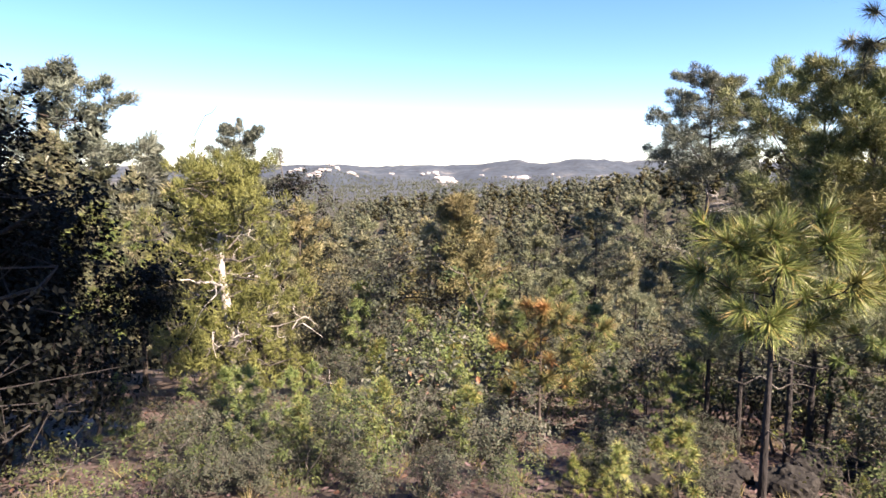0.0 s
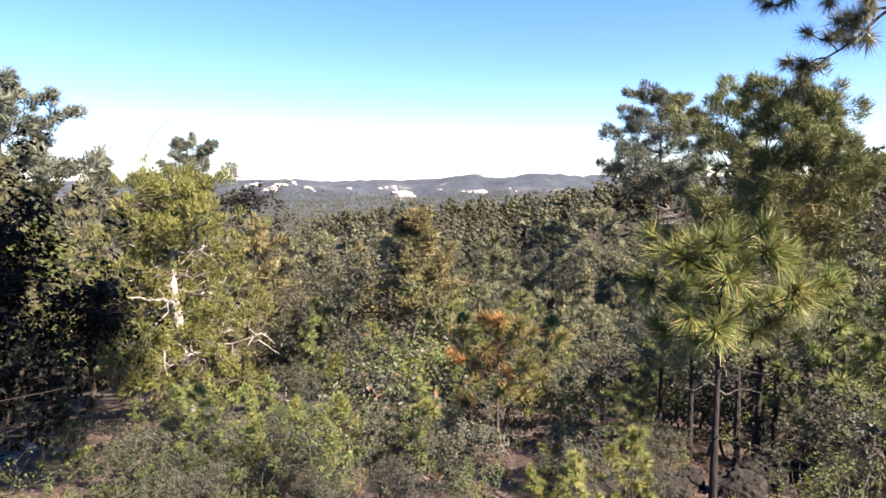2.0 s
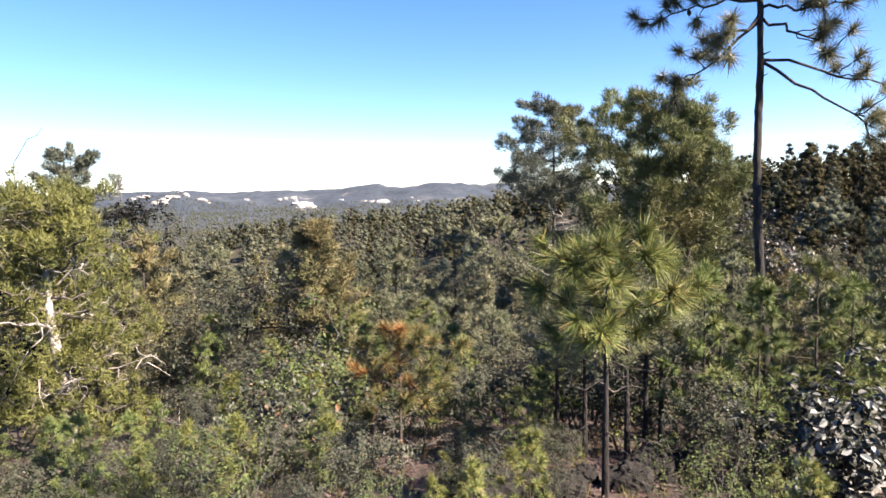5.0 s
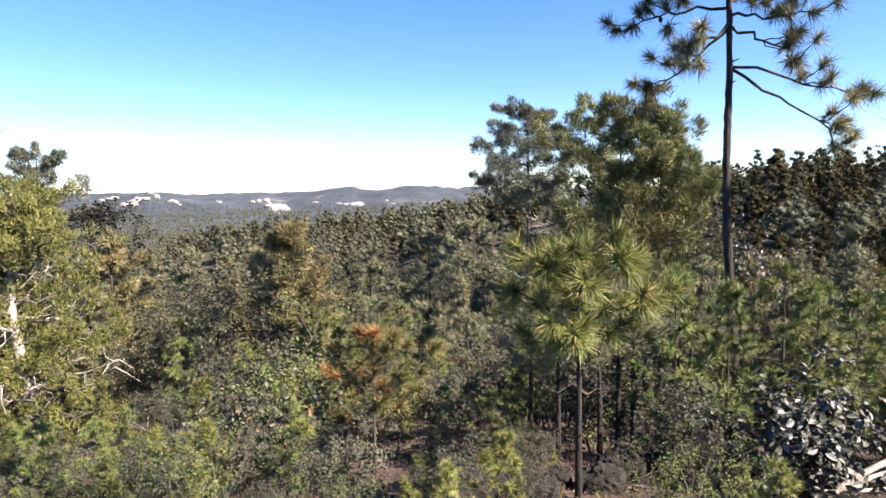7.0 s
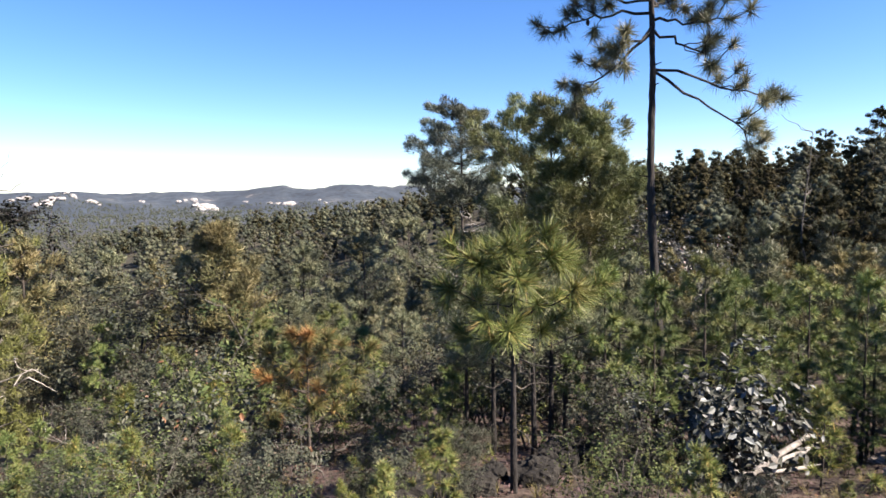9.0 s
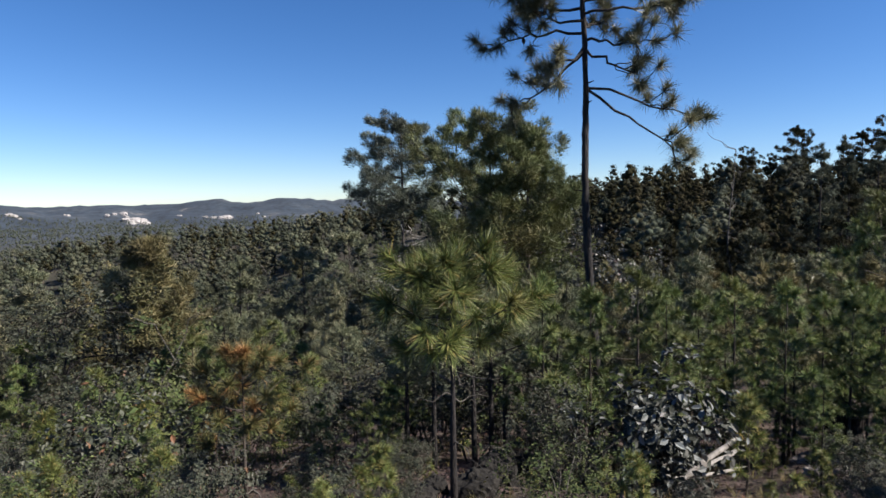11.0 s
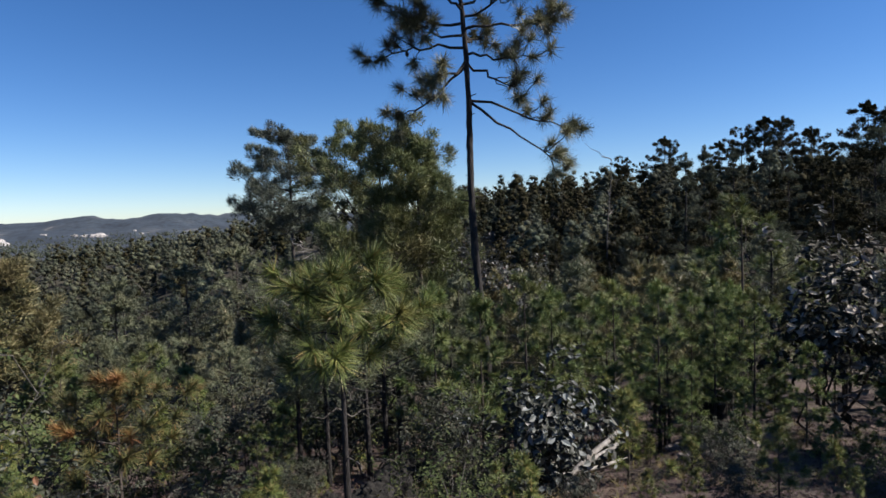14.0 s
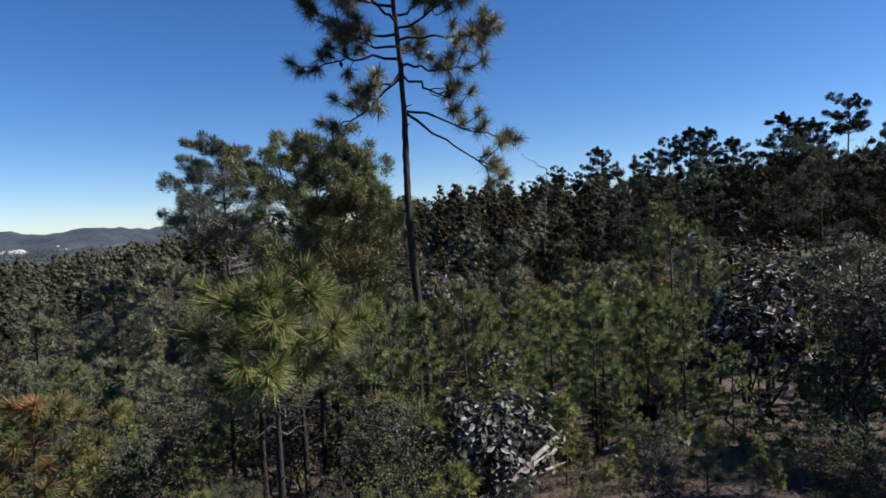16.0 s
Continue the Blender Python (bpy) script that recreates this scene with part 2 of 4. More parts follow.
def tube(geo, path, radii, sides=6):
    path, radii = np.asarray(path, float), np.asarray(radii, float)
    n = len(path)
    d = np.gradient(path, axis=0)
    d /= np.linalg.norm(d, axis=1, keepdims=True) + 1e-9
    ref = np.where(np.abs(d[:, 2:3]) > 0.9, np.array([[1.0, 0, 0]]), np.array([[0, 0, 1.0]]))
    a = np.cross(d, ref)
    a /= np.linalg.norm(a, axis=1, keepdims=True) + 1e-9
    b = np.cross(d, a)
    q = np.linspace(0, 2 * np.pi, sides, endpoint=False)
    ring = path[:, None] + radii[:, None, None] * (np.cos(q)[None, :, None] * a[:, None] + np.sin(q)[None, :, None] * b[:, None])
    i, j = np.meshgrid(np.arange(n - 1), np.arange(sides), indexing="ij")
    k = (j + 1) % sides
    p, r, s, t = i * sides + j, i * sides + k, (i + 1) * sides + k, (i + 1) * sides + j
    f = np.concatenate([np.stack([p, r, s], -1).reshape(-1, 3), np.stack([p, s, t], -1).reshape(-1, 3)])
    geo.add(ring.reshape(-1, 3), f)


def unit(v):
    return v / (np.linalg.norm(v, axis=-1, keepdims=True) + 1e-9)


def needles(geo, rng, centres, aims, each, length, width, bias=0.7):
    """Bursts of thin needles about each centre, leaning along its aim, their flat sides towards the outside."""
    c, a = np.repeat(centres, each, 0), np.repeat(aims, each, 0)
    d = unit(unit(rng.normal(size=c.shape)) + bias * a)
    side = unit(np.cross(d, a + [0, 0, 0.7] + rng.normal(size=c.shape) * 0.55)) * width / 2
    n = len(c)
    size = length * rng.uniform(0.65, 1.1, (n, 1))
    base = c + d * size * 0.08 + a * rng.uniform(-0.35, 0.1, (n, 1)) * length
    tip = base + d * size
    tip[:, 2] -= 0.12 * size[:, 0]
    geo.add(np.stack([base - side, base + side, tip], 1), np.arange(3 * n))


def puffs(geo, rng, centres, aims, radii, each, blade, width, flat=0.72):
    """Rounded needle clumps: blades spread over a bough's end, pointing outwards and along its aim, flat sides out."""
    c, a = np.repeat(centres, each, 0), np.repeat(aims, each, 0)
    r = np.repeat(np.asarray(radii), each)[:, None]
    k = len(c)
    u = unit(rng.normal(size=(k, 3)) + 0.45 * a + [0, 0, 0.4])
    d = unit(0.75 * u + 0.6 * a + rng.normal(size=(k, 3)) * 0.5)
    side = unit(np.cross(d, unit(u + [0, 0, 0.45] + rng.normal(size=(k, 3)) * 0.3)))
    s = blade * rng.uniform(0.6, 1.15, (k, 1))
    p = c + u * r * rng.uniform(0.45, 1.05, (k, 1)) * [1, 1, flat] - 0.55 * d * s
    w = side * width * rng.uniform(0.5, 0.85, (k, 1))
    geo.add(np.stack([p - w, p + w, p + d * s], 1), np.arange(3 * k))


def sprays(geo, rng, centres, normals, each, size, aspect=0.55, rough=0.45):
    """Ragged flat sprays that lie over a crown's outside."""
    c, n0 = np.repeat(centres, each, 0), np.repeat(normals, each, 0)
    k = len(c)
    nrm = unit(n0 + rng.normal(size=c.shape) * rough)
    d = unit(np.cross(nrm, rng.normal(size=c.shape)))
    w = np.cross(nrm, d)
    s = size * rng.uniform(0.5, 1.2, (k, 1))
    c = c + rng.normal(size=c.shape) * size * 0.35
    geo.add(np.stack([c - d * s * 0.5 - w * s * aspect * 0.5, c - d * s * 0.4 + w * s * aspect * 0.5, c + d * s * 0.6 + nrm * s * 0.15], 1), np.arange(3 * k))


def leaves(geo, rng, centres, size, aspect=0.5, up=0.6, facing=None, fine=False):
    """One folded leaf at each centre: four corners, or a fuller outline with a midrib."""
    n = len(centres)
    nrm = unit(rng.normal(size=(n, 3)) * 0.55 + np.array([0, 0, up]) + (0 if facing is None else facing * 0.8))
    d = unit(np.cross(nrm, rng.normal(size=(n, 3))))
    w = np.cross(nrm, d)
    s = size * rng.uniform(0.6, 1.2, (n, 1))
    if fine:
        curl = rng.uniform(-0.25, 0.35, (n, 1))

        def corner(along, side, rise):
            return centres + s * (d * along + w * side * aspect + nrm * (rise - curl * along * along * 2))
        p = [corner(-0.5, 0, 0), corner(0.5, 0, 0), corner(-0.15, 0, -0.04), corner(0.22, 0, -0.04), corner(-0.2, 0.42, 0.06), corner(0.2, 0.5, 0.08), corner(-0.2, -0.42, 0.06), corner(0.2, -0.5, 0.08)]
        k = np.arange(n)[:, None] * 8
        fan = [(0, 4, 2), (0, 2, 6), (2, 4, 5), (2, 5, 3), (2, 3, 7), (2, 7, 6), (3, 5, 1), (3, 1, 7)]
        geo.add(np.stack(p, 1), np.concatenate([k + [f] for f in fan], 1))
        return
    c = centres
    p = [c - d * s / 2, c + w * s * aspect / 2 + d * s * 0.08, c + d * s / 2 - nrm * s * 0.1, c - w * s * aspect / 2 + d * s * 0.08]
    k = np.arange(n)[:, None] * 4
    geo.add(np.stack(p, 1), np.concatenate([k + [[0, 1, 2]], k + [[0, 2, 3]]], 1))


def part(name, data, parent, label=""):
    ob = new(name, data)
    ob.parent = parent
    return tagged(ob, label)


def thing(name, label, category, group="", kind=""):
    return tagged(new(name), label, category, group, kind)


def spot(yaw, r):
    return -r * math.sin(radians(yaw)), r * math.cos(radians(yaw))


# ---- ground: a hilltop, a wooded valley, a ridge and far hills ----
def smooth(e0, e1, v):
    t = np.clip((v - e0) / (e1 - e0), 0, 1)
    return t * t * (3 - 2 * t)


CREST = ((175.0, 10.0, -1.5), (107.0, 90.0, -4.0), (58.0, 150.0, -3.8), (31.0, 173.0, -5.5), (-45.0, 256.0, -11.5), (-118.0, 254.0, -17.0), (-190.0, 290.0, -36.0))


def height(x, y):
    x, y = np.asarray(x, float), np.asarray(y, float)
    r = np.hypot(x, y) + 1e-6
    yaw = np.degrees(np.arctan2(-x, y))
    near = -0.31 * np.maximum(r - 1.0, 0) * (1 - 0.25 * smooth(-15, -45, yaw) - 0.15 * smooth(30, 60, yaw))
    down = -36 - 8 * smooth(120, 400, r)
    z = near * (1 - smooth(40, 150, r)) + down * smooth(40, 150, r)
    z = np.where((y < 0) & (r < 400), z * smooth(-40, 10, y), z)
    ridge = np.zeros_like(z)
    for (ax, ay, az), (bx, by, bz) in zip(CREST, CREST[1:]):
        s = np.clip(((x - ax) * (bx - ax) + (y - ay) * (by - ay)) / ((bx - ax) ** 2 + (by - ay) ** 2), 0, 1)
        d = np.hypot(x - ax - s * (bx - ax), y - ay - s * (by - ay))
        top = az + s * (bz - az) + 42
        ridge = np.maximum(ridge, np.maximum(top, 0) * np.exp(-(d / 75) ** 2))
    z = z + ridge * smooth(15, 70, r)
    z = z + (0.13 * np.sin(x * 0.9 + 1.3) * np.cos(y * 0.7) + 0.06 * np.sin(x * 2.3) * np.sin(y * 2.9 + 1)) * smooth(3, 12, r) + 3 * np.sin(x * 0.021) * np.cos(y * 0.017 + 1) * smooth(60, 300, r)
    # far hills: two nearer ranges and a low one behind, blue from the painted haze
    a = np.radians(yaw)
    def rise(at_yaw, wide):
        return np.exp(-((yaw - at_yaw) / wide) ** 2)

    front = 17 + 29 * rise(36.5, 3.6) + 26 * rise(28.0, 2.8) + 14 * rise(22.5, 2.4) + 22 * rise(46, 6) + 3 * np.sin(yaw * 1.9) + 2 * np.sin(yaw * 4.1 + r * 0.012)
    back = 41 + 34 * rise(20.6, 2.2) + 33 * rise(14.2, 3.4) + 16 * rise(28.5, 3.5) + 24 * rise(8.5, 3) + 18 * rise(42, 8) + 3 * np.sin(yaw * 2.3) + 2.5 * np.sin(yaw * 5.2 + 1)
    rough = smooth(1300, 1700, r) * (4.5 * np.sin(x * 0.034 + 1.1) * np.sin(y * 0.027) + 2.5 * np.sin(x * 0.081) * np.sin(y * 0.07 + 2))
    z = z + rough
    z = z + np.maximum(front, 6) * np.exp(-((r - 1950 - 120 * np.sin(yaw * 0.3)) / 230) ** 2) * smooth(8, 16, yaw)
    z = z + np.maximum(back, 12) * np.exp(-((r - 2900 - 150 * np.sin(yaw * 0.23 + 1)) / 330) ** 2) * smooth(-4, 4, yaw)
    z = z + (56 + 9 * np.sin(yaw * 0.35 + 0.6) + 4 * np.sin(yaw * 1.1)) * smooth(3700, 4400, r)
    return z


def build_ground():
    rings = np.concatenate([np.linspace(0.3, 30, 60), np.geomspace(31, 4700, 130)])
    turns = np.radians(np.concatenate([np.linspace(-65, 75, 211), np.linspace(80, 290, 36)]))
    r, a = np.meshgrid(rings, turns, indexing="ij")
    x, y = -r * np.sin(a), r * np.cos(a)
    v = np.stack([x, y, height(x, y)], -1)
    nr, na = r.shape
    i, j = np.meshgrid(np.arange(nr - 1), np.arange(na), indexing="ij")
    k = (j + 1) % na
    p, q, s, t = i * na + j, i * na + k, (i + 1) * na + k, (i + 1) * na + j
    g = Geo()
    g.add(v, np.concatenate([np.stack([p, q, s], -1).reshape(-1, 3), np.stack([p, s, t], -1).reshape(-1, 3)]))
    c = np.arange(na)
    g.add(np.concatenate([v[0], [[0, 0, 0]]]), np.stack([np.full(na, na), (c + 1) % na, c], -1))
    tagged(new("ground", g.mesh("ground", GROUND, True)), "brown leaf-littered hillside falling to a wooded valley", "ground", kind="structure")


build_ground()


# ---- trees ----
def wavy(rng, start, aim, length, n=7, bend=0.12, rise=0.0):
    """A limb's line from start along aim, curving by rise and wandering by bend."""
    s = np.linspace(0, 1, n)[:, None]
    aim = np.asarray(aim, float) / np.linalg.norm(aim)
    w = np.cumsum(rng.normal(size=(n, 3)) * bend * length / n, axis=0)
    w[0] = 0
    p = np.asarray(start, float) + aim * s * length + w
    p[:, 2] += rise * length * s[:, 0] ** 2
    return p


def pine_shape(seed, h, radius, base, reach, whorls, per, puff, each, blade, width, outline="cone", up=0.35, split=False, bare=0, sway=0.02, shoots=3, ragged=0.3, brush=False, bias=0.9):
    """Trunk, whorled boughs and needle clumps of one pine, standing at its own foot."""
    rng = np.random.default_rng(seed)
    z = np.linspace(-0.5, h, 14)
    path = np.stack([np.cumsum(rng.normal(size=14)) * sway * h / 14, np.cumsum(rng.normal(size=14)) * sway * h / 14, z], -1)
    path[:, :2] -= path[1, :2]
    trunk = Geo()
    tube(trunk, path, radius * (1.02 - 0.9 * np.linspace(0, 1, 14) ** 1.2), 8)
    limbs, crown, joined = [], Geo(), Geo()

    def clothe(geo, cen, aim, rad):
        if not cen:
            return
        if brush:
            needles(geo, rng, np.array(cen), np.array(aim), each, blade, width, bias)
        else:
            puffs(geo, rng, np.array(cen), np.array(aim), rad, each, blade, width, 0.9)

    def foot(zz):
        return np.array([np.interp(zz, z, path[:, 0]), np.interp(zz, z, path[:, 1]), zz])
    cen, aim, rad = [], [], []
    for w in range(whorls):
        f = (w + 0.5 + rng.uniform(-0.25, 0.25)) / whorls
        shape = {"cone": 1.08 - 0.86 * f, "round": 0.5 + 0.72 * math.sin(math.pi * min(1, f * 0.8 + 0.14)) - 0.42 * f ** 2, "flat": 0.5 + 0.6 * f - 0.4 * f ** 6, "dome": math.sqrt(max(0.1, 1 - ((f - 0.45) / 0.6) ** 2))}[outline]
        many = max(3, round(per * (1 - 0.35 * f)))
        turn = w * 1.3 + rng.uniform(0, 1)
        for k in range(many):
            if rng.random() < 0.3 * ragged:
                continue
            az = turn + 6.283 * k / many + rng.uniform(-0.4, 0.4)
            ln = reach * shape * rng.uniform(1 - 1.4 * ragged, 1 + 0.4 * ragged)
            d = np.array([math.cos(az), math.sin(az), up * (0.25 + 1.6 * f ** 1.5) + rng.uniform(-0.15, 0.15)])
            dn = d / np.linalg.norm(d)
            side = np.array([-math.sin(az), math.cos(az), 0])
            line = wavy(rng, foot(base + (h * 0.96 - base) * f + rng.uniform(-0.1, 0.1)), d, ln, 7 if split else 4, 0.25, 0.22)
            n = len(line)
            g = Geo() if split else joined
            r0 = max(0.010, radius * (0.32 - 0.2 * f))
            tube(g, line, r0 * np.linspace(1, 0.3, n), 5 if split else 3)
            size = puff * (1.1 - 0.35 * f)
            for q in range(shoots):
                s = 0.4 + 0.5 * (q + rng.uniform(0, 1)) / shoots
                x = s * (n - 1)
                p0 = line[int(x)] + (line[min(n - 1, int(x) + 1)] - line[int(x)]) * (x % 1)
                td = unit(dn * 0.6 + side * (0.8 if q % 2 else -0.8) + np.array([0, 0, 0.3]) + rng.normal(size=3) * 0.25)
                end = p0 + td * ln * rng.uniform(0.16, 0.42) * (1.15 - 0.6 * s)
                tube(g, np.stack([p0, (p0 + end) / 2 - [0, 0, 0.02], end]), r0 * np.linspace(0.4, 0.16, 3), 3)
                cen.append(end)
                aim.append(td)
                rad.append(size * rng.uniform(0.7, 1.1))
            cen.append(line[-1])
            aim.append(unit(line[-1] - line[-2]))
            rad.append(size)
            if split:
                tips = Geo()
                clothe(tips, cen, aim, rad)
                cen, aim, rad = [], [], []
                limbs.append((g, tips))
    for k in range(bare):
        az = rng.uniform(0, 6.28)
        zz = base - (base - 0.4) * 0.75 * rng.random() ** 1.5
        line = wavy(rng, foot(zz), np.array([math.cos(az), math.sin(az), rng.uniform(-0.25, 0.2)]), reach * rng.uniform(0.25, 0.7), 6, 0.45, 0.05)
        g = Geo() if split else joined
        tube(g, line, max(0.008, radius * 0.2) * np.linspace(1, 0.25, 6), 4)
        tube(g, wavy(rng, line[3], line[-1] - line[0] + rng.normal(size=3) * 0.5, reach * 0.2, 4, 0.5), max(0.005, radius * 0.1) * np.linspace(1, 0.4, 4), 3)
        if split:
            limbs.append((g, Geo()))
    for k in range(3):
        cen.append(path[-1] - [0, 0, puff * 0.55 * k])
        aim.append(np.array([0, 0, 1.0]))
        rad.append(puff * (0.5 + 0.12 * k))
    clothe(crown, cen, aim, rad)
    if joined.count:
        trunk.add(np.concatenate(joined.v), np.concatenate(joined.f))
    return trunk, limbs, crown


def stand(ob, x, y, turn=0.0, scale=1.0, sink=0.05):
    ob.location = (x, y, float(height(x, y)) - sink)
    ob.rotation_euler = (0, 0, turn)
    ob.scale = (scale,) * 3
    return ob


def pine(name, label, shape, needle_mat, bark_mat=None, group="", dead_mat=None):
    bark_mat = bark_mat or PINE_BARK
    t, limbs, c = shape
    ob = thing(name, label, "pine tree", group)
    part("trunk", t.mesh("trunk", bark_mat, True), ob)
    for g, tips in limbs:
        bough = part("branch" if tips.count else "dead_branch", g.mesh("branch", bark_mat if tips.count else dead_mat or OAK_BARK, True), ob)
        if tips.count:
            part("needles", tips.mesh("needles", needle_mat), bough, "long green needle tufts")
    part("leader" if limbs else "crown", c.mesh("crown", needle_mat), ob)
    return ob


def leafy_shape(seed, h, spread, stems, limbs, clusters, per, size, aspect, puff, radius, flat=0.8, low=0.25, up=0.6, dead=0, split=True, fine=False):
    """A broadleaf tree or bush: forking stems and clusters of separate leaves."""
    rng = np.random.default_rng(seed)
    trunk, parts, dry, crown, cen = Geo(), [], [], Geo(), []
    for s in range(stems):
        az = 6.28 * s / stems + rng.uniform(0, 1)
        out = (0.12 if stems == 1 else 0.4) * spread
        foot = np.array([math.cos(az), math.sin(az), 0]) * 0.08 * (stems > 1)
        tip = np.array([math.cos(az) * out, math.sin(az) * out, h * rng.uniform(0.75, 0.95)])
        line = wavy(rng, foot - [0, 0, 0.3], tip - foot + [0, 0, 0.3], np.linalg.norm(tip - foot) + 0.3, 9, 0.5)
        rs = radius * (1.0 if stems == 1 else 0.7)
        tube(trunk, line, rs * np.linspace(1, 0.25, 9), 7)
        for k in range(limbs):
            f = low + (1 - low) * (k + rng.uniform(0, 1)) / limbs
            p0 = line[min(8, int(f * 8.9))]
            a2 = az + k * 2.4 + rng.uniform(-0.6, 0.6)
            d = np.array([math.cos(a2), math.sin(a2), rng.uniform(0.1, 0.9)])
            ln = spread * rng.uniform(0.55, 1.05) * (1 - 0.45 * max(0, f - 0.55) / 0.45)
            l2 = wavy(rng, p0, d, ln, 6, 0.6, 0.1)
            boughs = Geo() if split else trunk
            if split:
                own = []
                (dry if k < dead else parts).append((boughs, own))
            else:
                own = cen
            tube(boughs, l2, rs * np.linspace(0.42, 0.1, 6), 4)
            if k < dead:
                for q in range(5):
                    tube(boughs, wavy(rng, l2[rng.integers(1, 6)], d + rng.normal(size=3), ln * rng.uniform(0.2, 0.5), 4, 0.7), rs * np.linspace(0.2, 0.05, 4), 3)
                continue
            for q in range(clusters):
                c = l2[rng.integers(2, 6)] + rng.normal(size=3) * puff * np.array([1, 1, flat])
                tube(boughs, np.stack([l2[rng.integers(2, 6)], c]), [rs * 0.1, rs * 0.04], 3)
                own.append(c)

    def leafage(spots):
        geo = Geo()
        if len(spots):
            spots = np.repeat(np.array(spots), per, 0)
            spots = spots + rng.normal(size=spots.shape) * puff * 0.24
            leaves(geo, rng, spots, size, aspect, up * 0.8, unit(spots - np.array([0, 0, h * 0.5])), fine)
        return geo
    return trunk, [(g, leafage(own)) for g, own in parts], leafage(cen), [g for g, own in dry]


def leafy(name, label, shape, leaf_mat, bark_mat, category="oak tree", group="", dry_mat=None):
    t, b, c, d = shape
    ob = thing(name, label, category, group)
    part("trunk", t.mesh("trunk", bark_mat, True), ob)
    for g, leaf in b:
        bough = part("branch", g.mesh("branch", bark_mat, True), ob)
        if leaf.count:
            part("leaves", leaf.mesh("leaves", leaf_mat), bough, "leafy sprays")
    for g in d:
        part("dead_branch", g.mesh("dead_branch", dry_mat or DEAD_WOOD, True), ob, "bleached bare branch")
    if c.count:
        part("crown", c.mesh("crown", leaf_mat), ob)
    return ob


def at(ob, yaw, r, turn=0.0, scale=1.0):
    x, y = spot(yaw, r)
    return stand(ob, x, y, turn, scale)


def rise_to(yaw, r, el):
    """The height over the ground at which something r away shows at that elevation."""
    return 1.6 + r * math.tan(radians(el)) - float(height(*spot(yaw, r)))


# the young long-needled pine in front
at(pine("young_pine", "young long-needled pine with bright yellow-green tufts", pine_shape(11, rise_to(-0.3, 7.0, -4.6), 0.052, 1.74, 0.84, 6, 5, 0.3, 160, 0.27, 0.0105, "round", 0.3, True, 6, 0.012, 2, 0.2, True, 0.9), NEEDLE_NEAR, DARK_BARK), -0.4, 7.0, 0.4)


